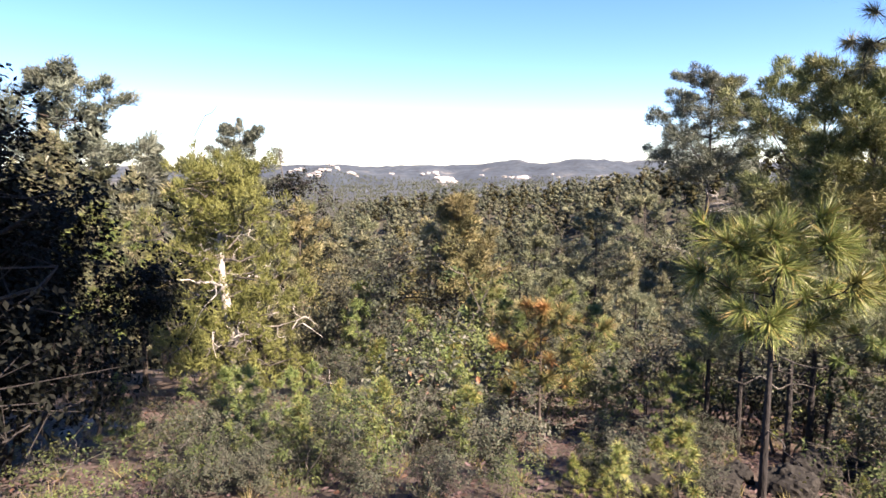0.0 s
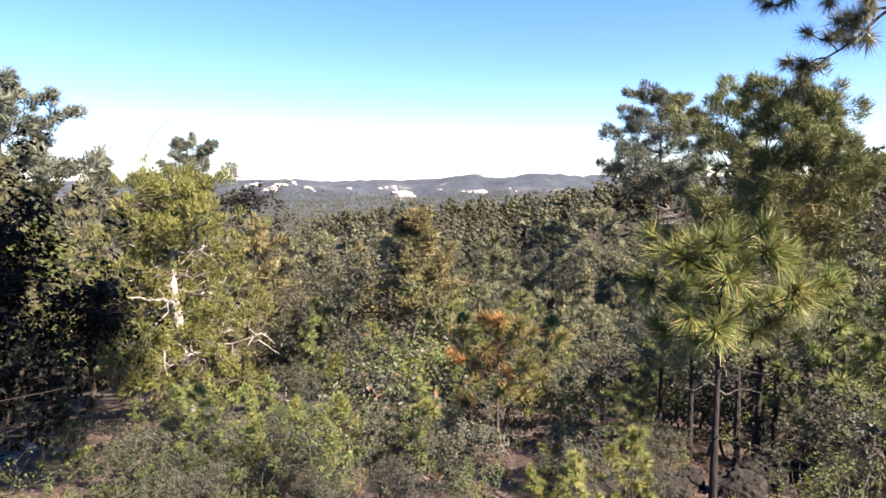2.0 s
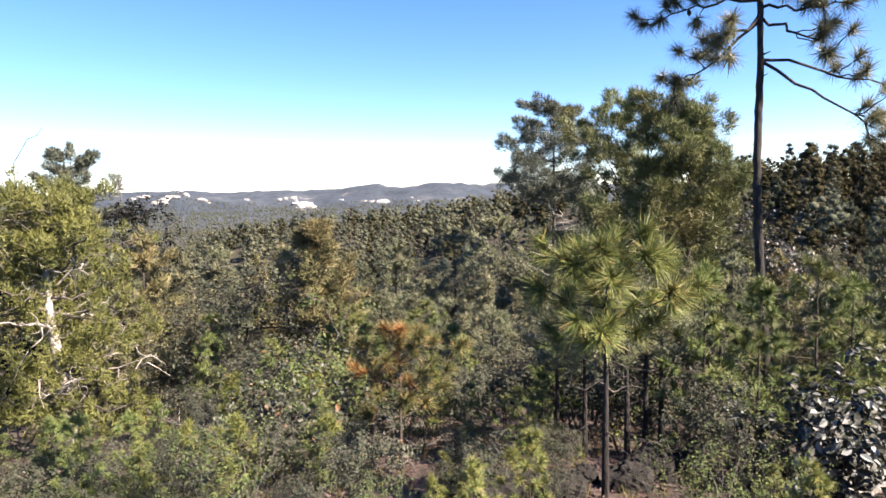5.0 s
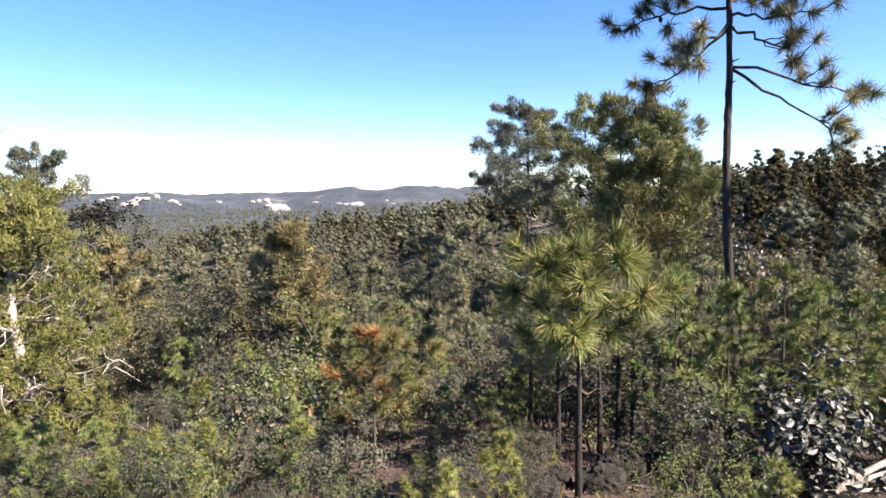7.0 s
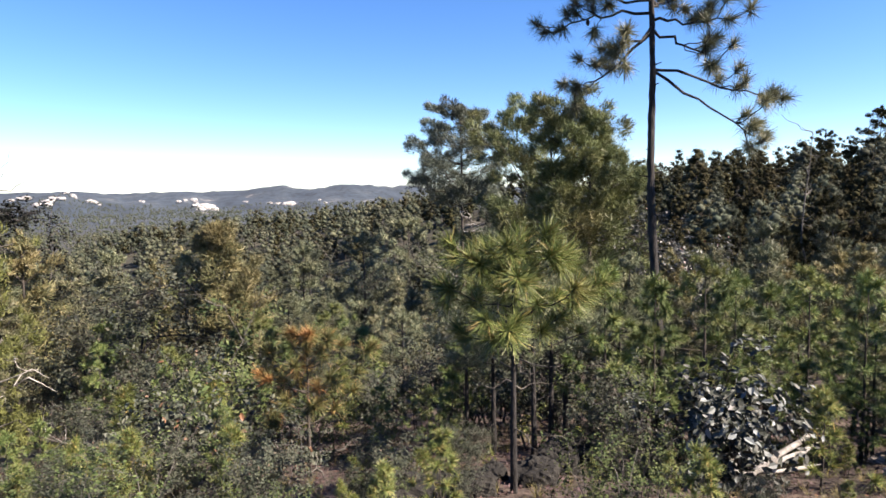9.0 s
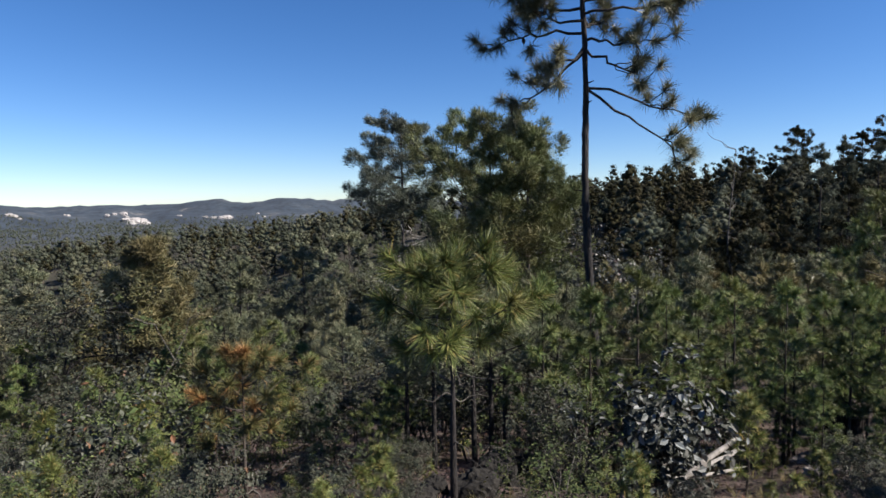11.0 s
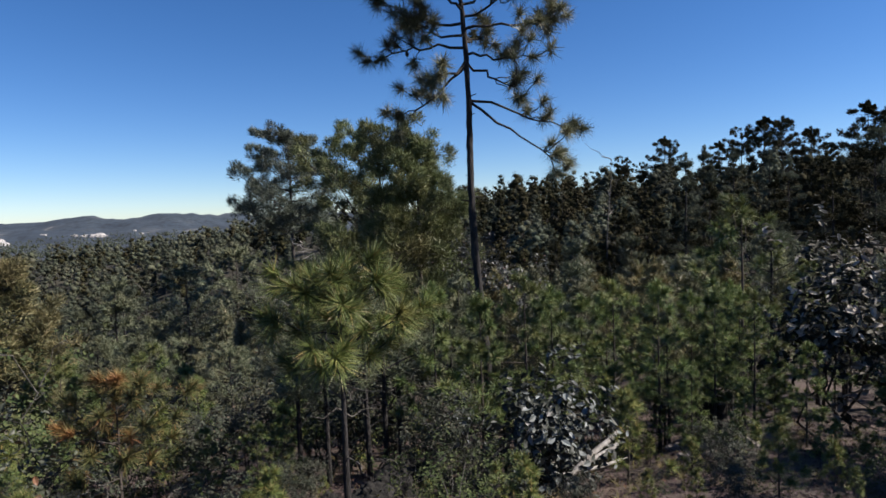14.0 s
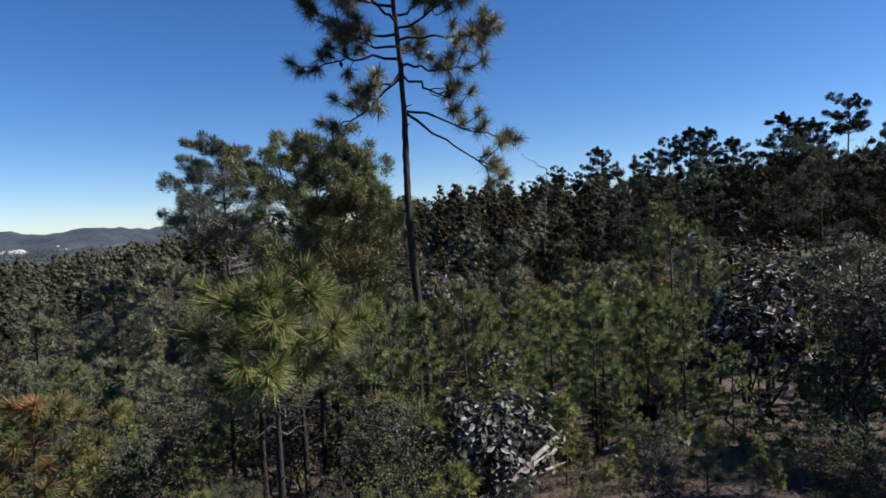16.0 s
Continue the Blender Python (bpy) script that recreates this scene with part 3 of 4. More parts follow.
# the tall thin pine with a bare lower trunk
def tall_pine():
    rng = np.random.default_rng(5)
    h = rise_to(-12.5, 14.0, 30)
    foot = 1.6 - h + 14 * math.tan(radians(30))
    eye = -float(height(*spot(-12.5, 14.0))) + 1.6
    ob = thing("tall_pine", "tall thin pine with a bare dark trunk and sparse tufts", "pine tree")
    z = np.linspace(-0.4, h, 16)
    bend = np.stack([0.06 * np.sin(z * 0.9) - 0.036 * (z - eye), 0.05 * np.cos(z * 0.7), z], -1)
    g = Geo()
    fine = np.linspace(-0.4, h, 90)
    bumps = np.random.default_rng(6)
    knots = 1 + 0.07 * np.sin(fine * 5.1) * np.sin(fine * 2.3 + 1) + bumps.normal(size=90) * 0.035
    tube(g, np.stack([np.interp(fine, z, bend[:, i]) for i in range(3)], -1) + bumps.normal(size=(90, 3)) * [0.006, 0.006, 0], 0.112 * (1.05 - 0.8 * np.linspace(0, 1, 90)) * knots, 12)
    for k in range(9):
        zz = eye + rng.uniform(-1.5, 3.0)
        a = rng.uniform(0, 6.28)
        p0 = np.array([np.interp(zz, z, bend[:, 0]), np.interp(zz, z, bend[:, 1]), zz])
        tube(g, [p0, p0 + [0.24 * math.cos(a), 0.24 * math.sin(a), 0.03]], [0.022, 0.008], 4)
    part("trunk", g.mesh("trunk", DARK_BARK, True), ob)
    cen, aim = [], []
    # elevation at the trunk, way across (right is +), way away, first slope, curve, length
    boughs = [(9.9, 1.0, 0.1, -0.28, -0.25, 2.35), (9.95, 0.9, 0.35, -0.2, -0.12, 1.7), (12.9, -0.9, 0.3, -0.75, 0.1, 1.75), (13.2, 0.6, -0.2, -0.55, -0.1, 1.7), (13.4, -0.5, -0.6, -0.8, 0.2, 1.5),
              (13.8, 1.0, -0.2, -0.02, -0.1, 1.9), (14.4, -1.0, 0.1, -0.12, 0.05, 1.55), (14.9, 0.3, 1.0, 0.1, 0.1, 1.5), (15.4, -0.9, -0.4, -0.1, 0.25, 1.3),
              (15.9, 1.0, 0.3, -0.15, 0.3, 1.8), (16.4, -1.0, 0.3, 0.05, 0.3, 1.9), (16.8, 0.9, -0.4, 0.1, 0.2, 1.5), (17.4, -0.7, -0.6, 0.25, 0.2, 1.5),
              (17.9, 0.8, 0.5, 0.45, 0.2, 1.3), (18.6, -0.9, 0.1, 0.4, 0.2, 1.5), (19.4, 0.5, -0.8, 0.5, 0.1, 1.2), (20.4, 0.9, 0.1, 0.5, 0.1, 1.4), (21.4, -0.8, 0.5, 0.5, 0.1, 1.2),
              (22.8, 0.6, 0.6, 0.6, 0.1, 1.1), (24.2, -0.7, -0.3, 0.7, 0.0, 1.0), (26, 0.5, -0.4, 0.8, 0.0, 0.8), (28, -0.3, 0.4, 1.0, 0.0, 0.6)]
    across = np.array([math.cos(radians(-12.5)), math.sin(radians(-12.5)), 0])
    away = np.array([-math.sin(radians(-12.5)), math.cos(radians(-12.5)), 0])
    for el, a, b, slope, curve, ln in boughs:
        zz = eye + 14 * math.tan(radians(el))
        p0 = np.array([np.interp(zz, z, bend[:, 0]), np.interp(zz, z, bend[:, 1]), zz])
        d = a * across + b * away
        d[2] = slope * np.linalg.norm(d)
        line = wavy(rng, p0, d, ln * 1.04, 9, 0.35, curve)
        g = Geo()
        tube(g, line, np.linspace(0.034, 0.012, 9), 6)
        for q in range(7 if el < 15 else 13):
            k = 4 + int(rng.uniform(0, 5))
            tw = wavy(rng, line[min(k, 8)], unit(d) + rng.normal(size=3) * 0.6 + [0, 0, 0.35], rng.uniform(0.2, 0.55), 5, 0.5, 0.25)
            tube(g, tw, np.linspace(0.014, 0.008, 5), 4)
            cen.append(tw[-1])
            aim.append(unit(tw[-1] - tw[-2]))
        cen.append(line[-1])
        aim.append(unit(line[-1] - line[-2]))
        bough = part("branch", g.mesh("branch", DARK_BARK, True), ob)
        tips = Geo()
        needles(tips, rng, np.array(cen), np.array(aim), 190, 0.33, 0.0135, 0.55)
        part("needles", tips.mesh("needles", NEEDLE_TALL), bough, "long needle tufts, pale in the sun")
        if el in (14.4, 16.4):
            g = Geo()
            s = np.linspace(0, 1, 7)
            tube(g, line[6] + np.outer(s, [0.02, 0, -0.14]), 0.045 * np.sin(np.pi * (0.08 + 0.84 * s)), 8)
            part("cone", g.mesh("cone", DARK_BARK, True), bough, "dark hanging pine cone")
        cen, aim = [], []
    at(ob, -12.5, 14.0)


tall_pine()

# large pines behind
at(pine("pine", "grey-green pine with an open crown above bleached lower limbs", pine_shape(21, rise_to(4.0, 45, 7.3), 0.2, 12.0, 3.7, 9, 6, 0.6, 140, 0.36, 0.032, "dome", 0.2, True, 14, 0.01, 6, 0.3), NEEDLE_GREY, dead_mat=DEAD_WOOD), 4.0, 45, 0.5)
at(pine("pine", "broad olive-green pine with a dense crown", pine_shape(22, rise_to(-4.0, 27, 6.1), 0.16, 4.8, 3.9, 10, 6, 0.5, 150, 0.34, 0.022, "dome", 0.4, True, 8, 0.012, 8, 0.28), NEEDLE_OLIVE), -3.8, 27, 1.5)
at(pine("pine", "olive-green pine leaning out from its neighbour", pine_shape(23, rise_to(-7, 26, 6.6), 0.12, 3.4, 2.4, 11, 6, 0.46, 130, 0.34, 0.022, "round", 0.6, True, 4, 0.012, 6, 0.35), NEEDLE_OLIVE), -7.2, 26, 2.5)
at(pine("pine", "golden-tinged pine rising above the valley trees", pine_shape(24, rise_to(25.6, 22, -2.6), 0.1, 2.6, 2.1, 11, 6, 0.38, 110, 0.3, 0.02, "cone", 0.3, True, 8, 0.015, 5, 0.35), NEEDLE_GOLD), 25.6, 22, 0.3)
at(pine("young_pine", "slender young pine with rust-coloured tufts", pine_shape(25, rise_to(18.4, 9.5, -12.2), 0.036, 0.95, 0.78, 6, 5, 0.24, 150, 0.24, 0.0115, "round", 0.4, True, 6, 0.015, 1, 0.3, True), NEEDLE_RUST), 18.4, 9.5, 0.2)


# the juniper with a bleached trunk
def juniper():
    r0, yaw0 = 18.5, 46.0
    h = rise_to(yaw0, r0, 1.2)
    rng = np.random.default_rng(31)
    ob = thing("juniper", "juniper with a bleached white trunk and yellow-green sprays", "juniper tree")
    z = np.linspace(-0.3, h * 0.93, 14)
    path = np.stack([0.12 * np.sin(z * 1.1), 0.1 * np.cos(z * 0.8), z], -1)
    g = Geo()
    tube(g, path, 0.2 * (1.05 - 0.8 * np.linspace(0, 1, 14)), 9)
    part("trunk", g.mesh("trunk", DEAD_WOOD, True), ob)
    crown, cen = Geo(), []
    for k in range(84):
        f = (k + 0.5) / 84
        zz = h * (0.05 + 0.91 * f)
        az = k * 2.4 + rng.uniform(-0.4, 0.4)
        p0 = np.array([np.interp(zz, z, path[:, 0]), np.interp(zz, z, path[:, 1]), zz])
        ln = 2.6 * (1.02 - 0.7 * f ** 1.3) * rng.uniform(0.6, 1.08)
        line = wavy(rng, p0, [math.cos(az), math.sin(az), rng.uniform(-0.15, 0.35)], ln, 8, 0.55, 0.12)
        if k % 3 == 0 and 0.2 < f < 0.85:
            g = Geo()
            tube(g, line, np.linspace(0.032, 0.009, 8), 6)
            for q in range(5):
                tube(g, wavy(rng, line[rng.integers(2, 8)], unit(line[-1] - line[0]) + rng.normal(size=3) * 0.7, ln * rng.uniform(0.15, 0.4), 6, 0.9, -0.3), np.linspace(0.013, 0.005, 6), 4)
            part("dead_branch", g.mesh("dead_branch", DEAD_WOOD, True), ob, "bleached bare branch")
            continue
        live = Geo()
        tube(live, line, np.linspace(0.04, 0.012, 8), 5)
        for q in range(11):
            c = line[rng.integers(3, 8)] + rng.normal(size=3) * [0.34, 0.34, 0.3]
            if q % 3 == 0:
                tube(live, np.stack([line[rng.integers(3, 8)], c]), [0.01, 0.005], 3)
            cen.append(c)
        part("branch", live.mesh("branch", OAK_BARK, True), ob)
    cen = np.array(cen)
    up = unit(rng.normal(size=cen.shape) * 0.7 + [0, 0, 0.8])
    puffs(crown, rng, cen, unit(up + unit(cen - [0, 0, h * 0.4]) * 0.5), rng.uniform(0.12, 0.28, len(cen)), 80, 0.16, 0.02, 1.3)
    part("crown", crown.mesh("crown", JUNIPER), ob)
    at(ob, yaw0, r0)


juniper()

# broadleaf trees
at(leafy("oak", "grey-leaved evergreen oak with dark stems", leafy_shape(41, 4.6, 2.2, 3, 9, 10, 32, 0.12, 0.5, 0.44, 0.08, dead=2), OAK_GREY, DARK_BARK), 30.5, 18, 0.3)
at(leafy("oak", "grey-leaved evergreen oak beside the golden pine", leafy_shape(42, 4.8, 2.0, 3, 8, 10, 32, 0.12, 0.5, 0.44, 0.07, dead=2), OAK_GREY, DARK_BARK), 34.5, 21, 1.3)
at(leafy("oak", "small oak with mottled leaves and a few orange ones", leafy_shape(43, 3.6, 1.2, 2, 8, 8, 18, 0.1, 0.65, 0.32, 0.05, dead=1), SHRUB, OAK_BARK), 25.5, 13, 2.0)
at(leafy("oak", "dark rounded oak in front of the far hills", leafy_shape(44, rise_to(40.5, 38, 1.5) - 1.2, 2.2, 1, 26, 12, 26, 0.2, 0.6, 0.6, 0.14), DARK_SHADED_LEAF, DARK_BARK), 40.6, 38, 0.0)
at(leafy("oak", "broad-leaved oak with glossy dark and reddish leaves", leafy_shape(45, rise_to(-16.5, 24, 2.6) - 1.0, 1.6, 2, 15, 11, 26, 0.13, 0.55, 0.5, 0.09), OAK_GLOSS, DARK_BARK), -14.9, 24, 0.7)
at(leafy("oak", "broad-leaved oak with sun glints painted as near-white leaves", leafy_shape(46, rise_to(-41, 15, 0.8) - 0.7, 1.35, 3, 10, 9, 8, 0.2, 0.45, 0.36, 0.05, low=0.45, fine=True), PAINTED_GLINT_LEAF, DARK_BARK), -41.4, 15, 1.9)
at(leafy("oak_shrub", "low oak shrub with large pale leaves, sun glints painted on some", leafy_shape(47, 1.4, 0.85, 6, 6, 7, 11, 0.135, 0.55, 0.28, 0.03, low=0.1, fine=True), PALE_GLINT_LEAF, OAK_BARK, "shrub"), -18.0, 9.3, 0.2)

for i, (a, r, el, s) in enumerate(((27.5, 9.5, -15.0, 0.8), (22.8, 10.0, -17.5, 0.7), (31.5, 10.5, -15.5, 0.9))):
    at(leafy("oak", "small sunlit oak with pale mottled leaves and orange ones", leafy_shape(90 + i, rise_to(a, r, el), s, 2, 8, 5, 8, 0.105, 0.55, 0.24, 0.03, low=0.35, fine=True), MOTTLED, DARK_BARK, group="small oaks near the viewpoint"), a, r, i)

# the dark shaded trees at the edge of the view, shade also painted into their leaves
at(leafy("oak", "evergreen oak with deep shade painted into its near-black leaves", leafy_shape(51, rise_to(61, 9.5, 4.5) - 0.9, 1.5, 2, 18, 16, 40, 0.1, 0.55, 0.4, 0.09, low=0.42), DARK_SHADED_LEAF, DARK_BARK), 64.0, 9.5, 0.0)
at(leafy("oak", "leaning oak sapling with deep shade painted into its near-black leaves", leafy_shape(52, rise_to(53.8, 11, -1.5) - 0.4, 0.55, 2, 12, 12, 26, 0.1, 0.5, 0.3, 0.06, low=0.55), DARK_SHADED_LEAF, DARK_BARK), 57.6, 11.2, 1.0)
at(leafy("oak", "evergreen oak closing the view, shade painted into its near-black leaves", leafy_shape(53, rise_to(68, 8, 9.0) - 0.8, 1.7, 1, 26, 12, 24, 0.1, 0.5, 0.42, 0.12), DARK_SHADED_LEAF, DARK_BARK), 71, 8.2, 2.0)

# an unseen oak added beside the viewpoint to cast shade on the dark trees
stand(leafy("oak", "unseen high-crowned oak added beside the viewpoint to shade its neighbours", leafy_shape(54, 23.5, 2.0, 1, 30, 16, 26, 0.28, 0.6, 0.7, 0.25, low=0.8, split=False), OAK_GREY, DARK_BARK), 7.5, 1.0, 0.5)

# tall pines beyond the juniper
at(pine("pine", "tall pine with layered grey-green crown", pine_shape(61, rise_to(57.5, 36, 7.6), 0.24, 7.0, 3.5, 12, 6, 0.65, 120, 0.38, 0.04, "dome", 0.15, True, 6, 0.012, 6, 0.4), NEEDLE_GREY), 57.6, 36, 0.0)
at(pine("pine", "pine with a rounded tufted top", pine_shape(62, rise_to(44.0, 52, 4.0), 0.2, 10.0, 3.2, 8, 6, 0.65, 120, 0.42, 0.05, "dome", 0.3, False, 5, 0.008, 4, 0.35), NEEDLE_GREY), 44.2, 52, 0.0)
at(pine("pine", "slim pine with a pointed tufted top", pine_shape(63, rise_to(51.0, 42, 2.5), 0.16, 6.0, 2.1, 10, 6, 0.55, 100, 0.38, 0.042, "cone", 0.4, False, 5, 0.01, 3, 0.35), NEEDLE_GREY), 51.2, 42, 0.0)

# ---- copies that fill the slope ----
SLOPE_PINES, SLOPE_OAKS, WOOD_PINES = "pines on the slope", "oaks on the slope", "pines of the valley wood"
KINDS = [
    (pine("young_pine", "young pine with loose green tufts", pine_shape(71, 4.2, 0.045, 1.0, 1.0, 7, 5, 0.24, 84, 0.24, 0.019, "cone", 0.45, False, 4, 0.02, 2, 0.3, True), NEEDLE_GREEN, group="young pines on the slope"), 4.2),
    (pine("young_pine", "young pine with yellow-tinged tufts", pine_shape(72, 5.2, 0.055, 1.6, 1.15, 8, 5, 0.26, 84, 0.25, 0.019, "round", 0.4, False, 6, 0.02, 2, 0.3, True), NEEDLE_GREEN, group="young pines on the slope"), 5.2),
    (pine("pine", "mid-sized green pine on the slope", pine_shape(73, 9.0, 0.11, 2.4, 1.9, 9, 5, 0.44, 60, 0.34, 0.034, "cone", 0.3, False, 5, 0.02, 3, 0.3), NEEDLE_MID, group=SLOPE_PINES), 9.0),
    (pine("pine", "mid-sized pine with an uneven olive crown", pine_shape(74, 11.0, 0.14, 4.0, 2.3, 9, 5, 0.5, 64, 0.36, 0.036, "round", 0.3, False, 7, 0.02, 3, 0.38), NEEDLE_MID, group=SLOPE_PINES), 11.0),
    (pine("pine", "mid-sized pine with golden-brown needles", pine_shape(75, 8.0, 0.1, 2.2, 1.8, 9, 5, 0.4, 60, 0.32, 0.032, "cone", 0.35, False, 5, 0.02, 3, 0.38), NEEDLE_GOLD, group=SLOPE_PINES), 8.0),
    (leafy("oak", "grey-green scrub oak on the slope", leafy_shape(76, 3.2, 1.2, 3, 7, 9, 22, 0.105, 0.55, 0.36, 0.05, low=0.45, split=False), OAK_GREY, OAK_BARK, group=SLOPE_OAKS), 3.6),
    (leafy("oak", "dark green oak on the slope", leafy_shape(77, 5.5, 2.1, 1, 18, 9, 18, 0.18, 0.55, 0.5, 0.1, split=False), OAK_GREY, DARK_BARK, group=SLOPE_OAKS), 5.5),
    (leafy("oak_shrub", "small-leaved green shrub among dry litter", leafy_shape(78, 1.4, 0.8, 6, 4, 7, 15, 0.058, 0.55, 0.2, 0.018, low=0.15, split=False), SHRUB, OAK_BARK, "shrub", "shrubs on the slope"), 1.4),
    (leafy("oak_shrub", "greyish low shrub with bare twigs", leafy_shape(79, 1.1, 0.7, 6, 4, 7, 14, 0.052, 0.5, 0.18, 0.016, low=0.1, split=False), SHRUB, OAK_BARK, "shrub", "shrubs on the slope"), 1.1),
    (pine("pine", "slim dull-green pine on the slope", pine_shape(80, 7.0, 0.075, 1.8, 1.3, 9, 5, 0.3, 56, 0.28, 0.023, "cone", 0.3, False, 7, 0.03, 3, 0.38), NEEDLE_TALL, group=SLOPE_PINES), 7.0),
    (pine("pine", "dark-trunked pine with a green crown", pine_shape(81, 7.0, 0.13, 3.6, 1.4, 7, 5, 0.32, 60, 0.27, 0.018, "round", 0.4, False, 6, 0.02, 3, 0.35), NEEDLE_MID, DARK_BARK, group=SLOPE_PINES), 7.0),
    (pine("pine_sapling", "small bushy pine sapling with yellow-green needles", pine_shape(82, 1.7, 0.022, 0.3, 0.5, 5, 4, 0.2, 80, 0.2, 0.012, "cone", 0.6, False, 1, 0.03, 1, 0.3, True), NEEDLE_NEAR, group="saplings on the slope"), 1.7),
    (pine("pine", "round-topped pine on the skyline of the ridge, painted dark for shade", pine_shape(83, 10.0, 0.13, 4.8, 1.9, 7, 6, 0.42, 60, 0.27, 0.06, "round", 0.25, False, 4, 0.03, 3, 0.3), FAR_DARK_SHADED, DARK_BARK, group="pines on the ridge"), 10.3),
    (pine("pine", "flat-topped pine on the skyline of the ridge, painted dark for shade", pine_shape(84, 10.0, 0.13, 7.0, 2.3, 5, 6, 0.44, 60, 0.27, 0.06, "flat", 0.2, False, 5, 0.04, 3, 0.35), FAR_DARK_SHADED, DARK_BARK, group="pines on the ridge"), 10.3),
    (pine("pine", "grey-green cone-shaped pine in the valley wood", pine_shape(85, 11.0, 0.14, 2.5, 2.4, 8, 5, 0.46, 44, 0.32, 0.05, "cone", 0.25, False, 3, 0.02, 3, 0.35), FAR_PALE, DARK_BARK, group=WOOD_PINES), 11.0),
    (pine("pine", "green round-crowned pine in the valley wood", pine_shape(86, 11.0, 0.15, 4.0, 2.7, 7, 5, 0.52, 48, 0.34, 0.055, "round", 0.25, False, 4, 0.03, 3, 0.35), FAR_NEEDLE, DARK_BARK, group=WOOD_PINES), 11.0),
    (pine("pine", "slim dark pine in the valley wood", pine_shape(87, 12.0, 0.13, 3.0, 1.9, 9, 4, 0.42, 44, 0.32, 0.05, "cone", 0.3, False, 5, 0.02, 3, 0.4), FAR_NEEDLE, DARK_BARK, group=WOOD_PINES), 12.0),
    (pine("pine", "yellow-green broad pine in the valley wood", pine_shape(88, 9.0, 0.14, 2.6, 2.5, 7, 5, 0.5, 48, 0.34, 0.055, "round", 0.35, False, 3, 0.03, 3, 0.4), FAR_PALE, DARK_BARK, group=WOOD_PINES), 9.0),
    (pine("pine", "round-crowned pine on the side of the ridge, painted dark for shade", pine_shape(89, 9.0, 0.13, 2.4, 2.2, 7, 5, 0.46, 48, 0.3, 0.055, "round", 0.3, False, 3, 0.03, 3, 0.35), FAR_DARK_SHADED, DARK_BARK, group="pines on the ridge"), 9.0),
    (pine("pine", "tapering pine on the side of the ridge, painted dark for shade", pine_shape(90, 10.0, 0.13, 2.2, 2.1, 8, 5, 0.42, 44, 0.3, 0.05, "cone", 0.3, False, 3, 0.03, 3, 0.35), FAR_DARK_SHADED, DARK_BARK, group="pines on the ridge"), 10.0),
]


def top_limit(yaw, r):
    """The highest elevation that a tree may reach here without rising over what lies behind."""
    if yaw > 37:
        return -21 if r < 17 else np.interp(yaw, [38, 44, 60], [-3, 0, 4])
    if yaw < 8:
        return (-21 if r < 9 else -14) if r < 12 else np.interp(yaw, [-60, -30, -18, -8, 0, 8], [-3.0, -4.5, -5, -6, -7, -7.5]) - (3 if r < 17 else 0)
    return np.interp(r, [7, 9, 12, 16, 20, 40, 90], [-24, -20, -14.5, -12, -10, -6.5, -3.5])


placed = [True] * len(KINDS)


def plant(k, yaw, r, turn, s):
    ob = KINDS[k][0]
    x, y = spot(yaw, r)
    if placed[k]:
        stand(ob, x, y, turn, s)
        placed[k] = False
    else:
        c = copy_thing(ob, Matrix.Translation((x, y, float(height(x, y)) - 0.06)) @ Matrix.Rotation(turn, 4, "Z"))
        c.scale = (s,) * 3


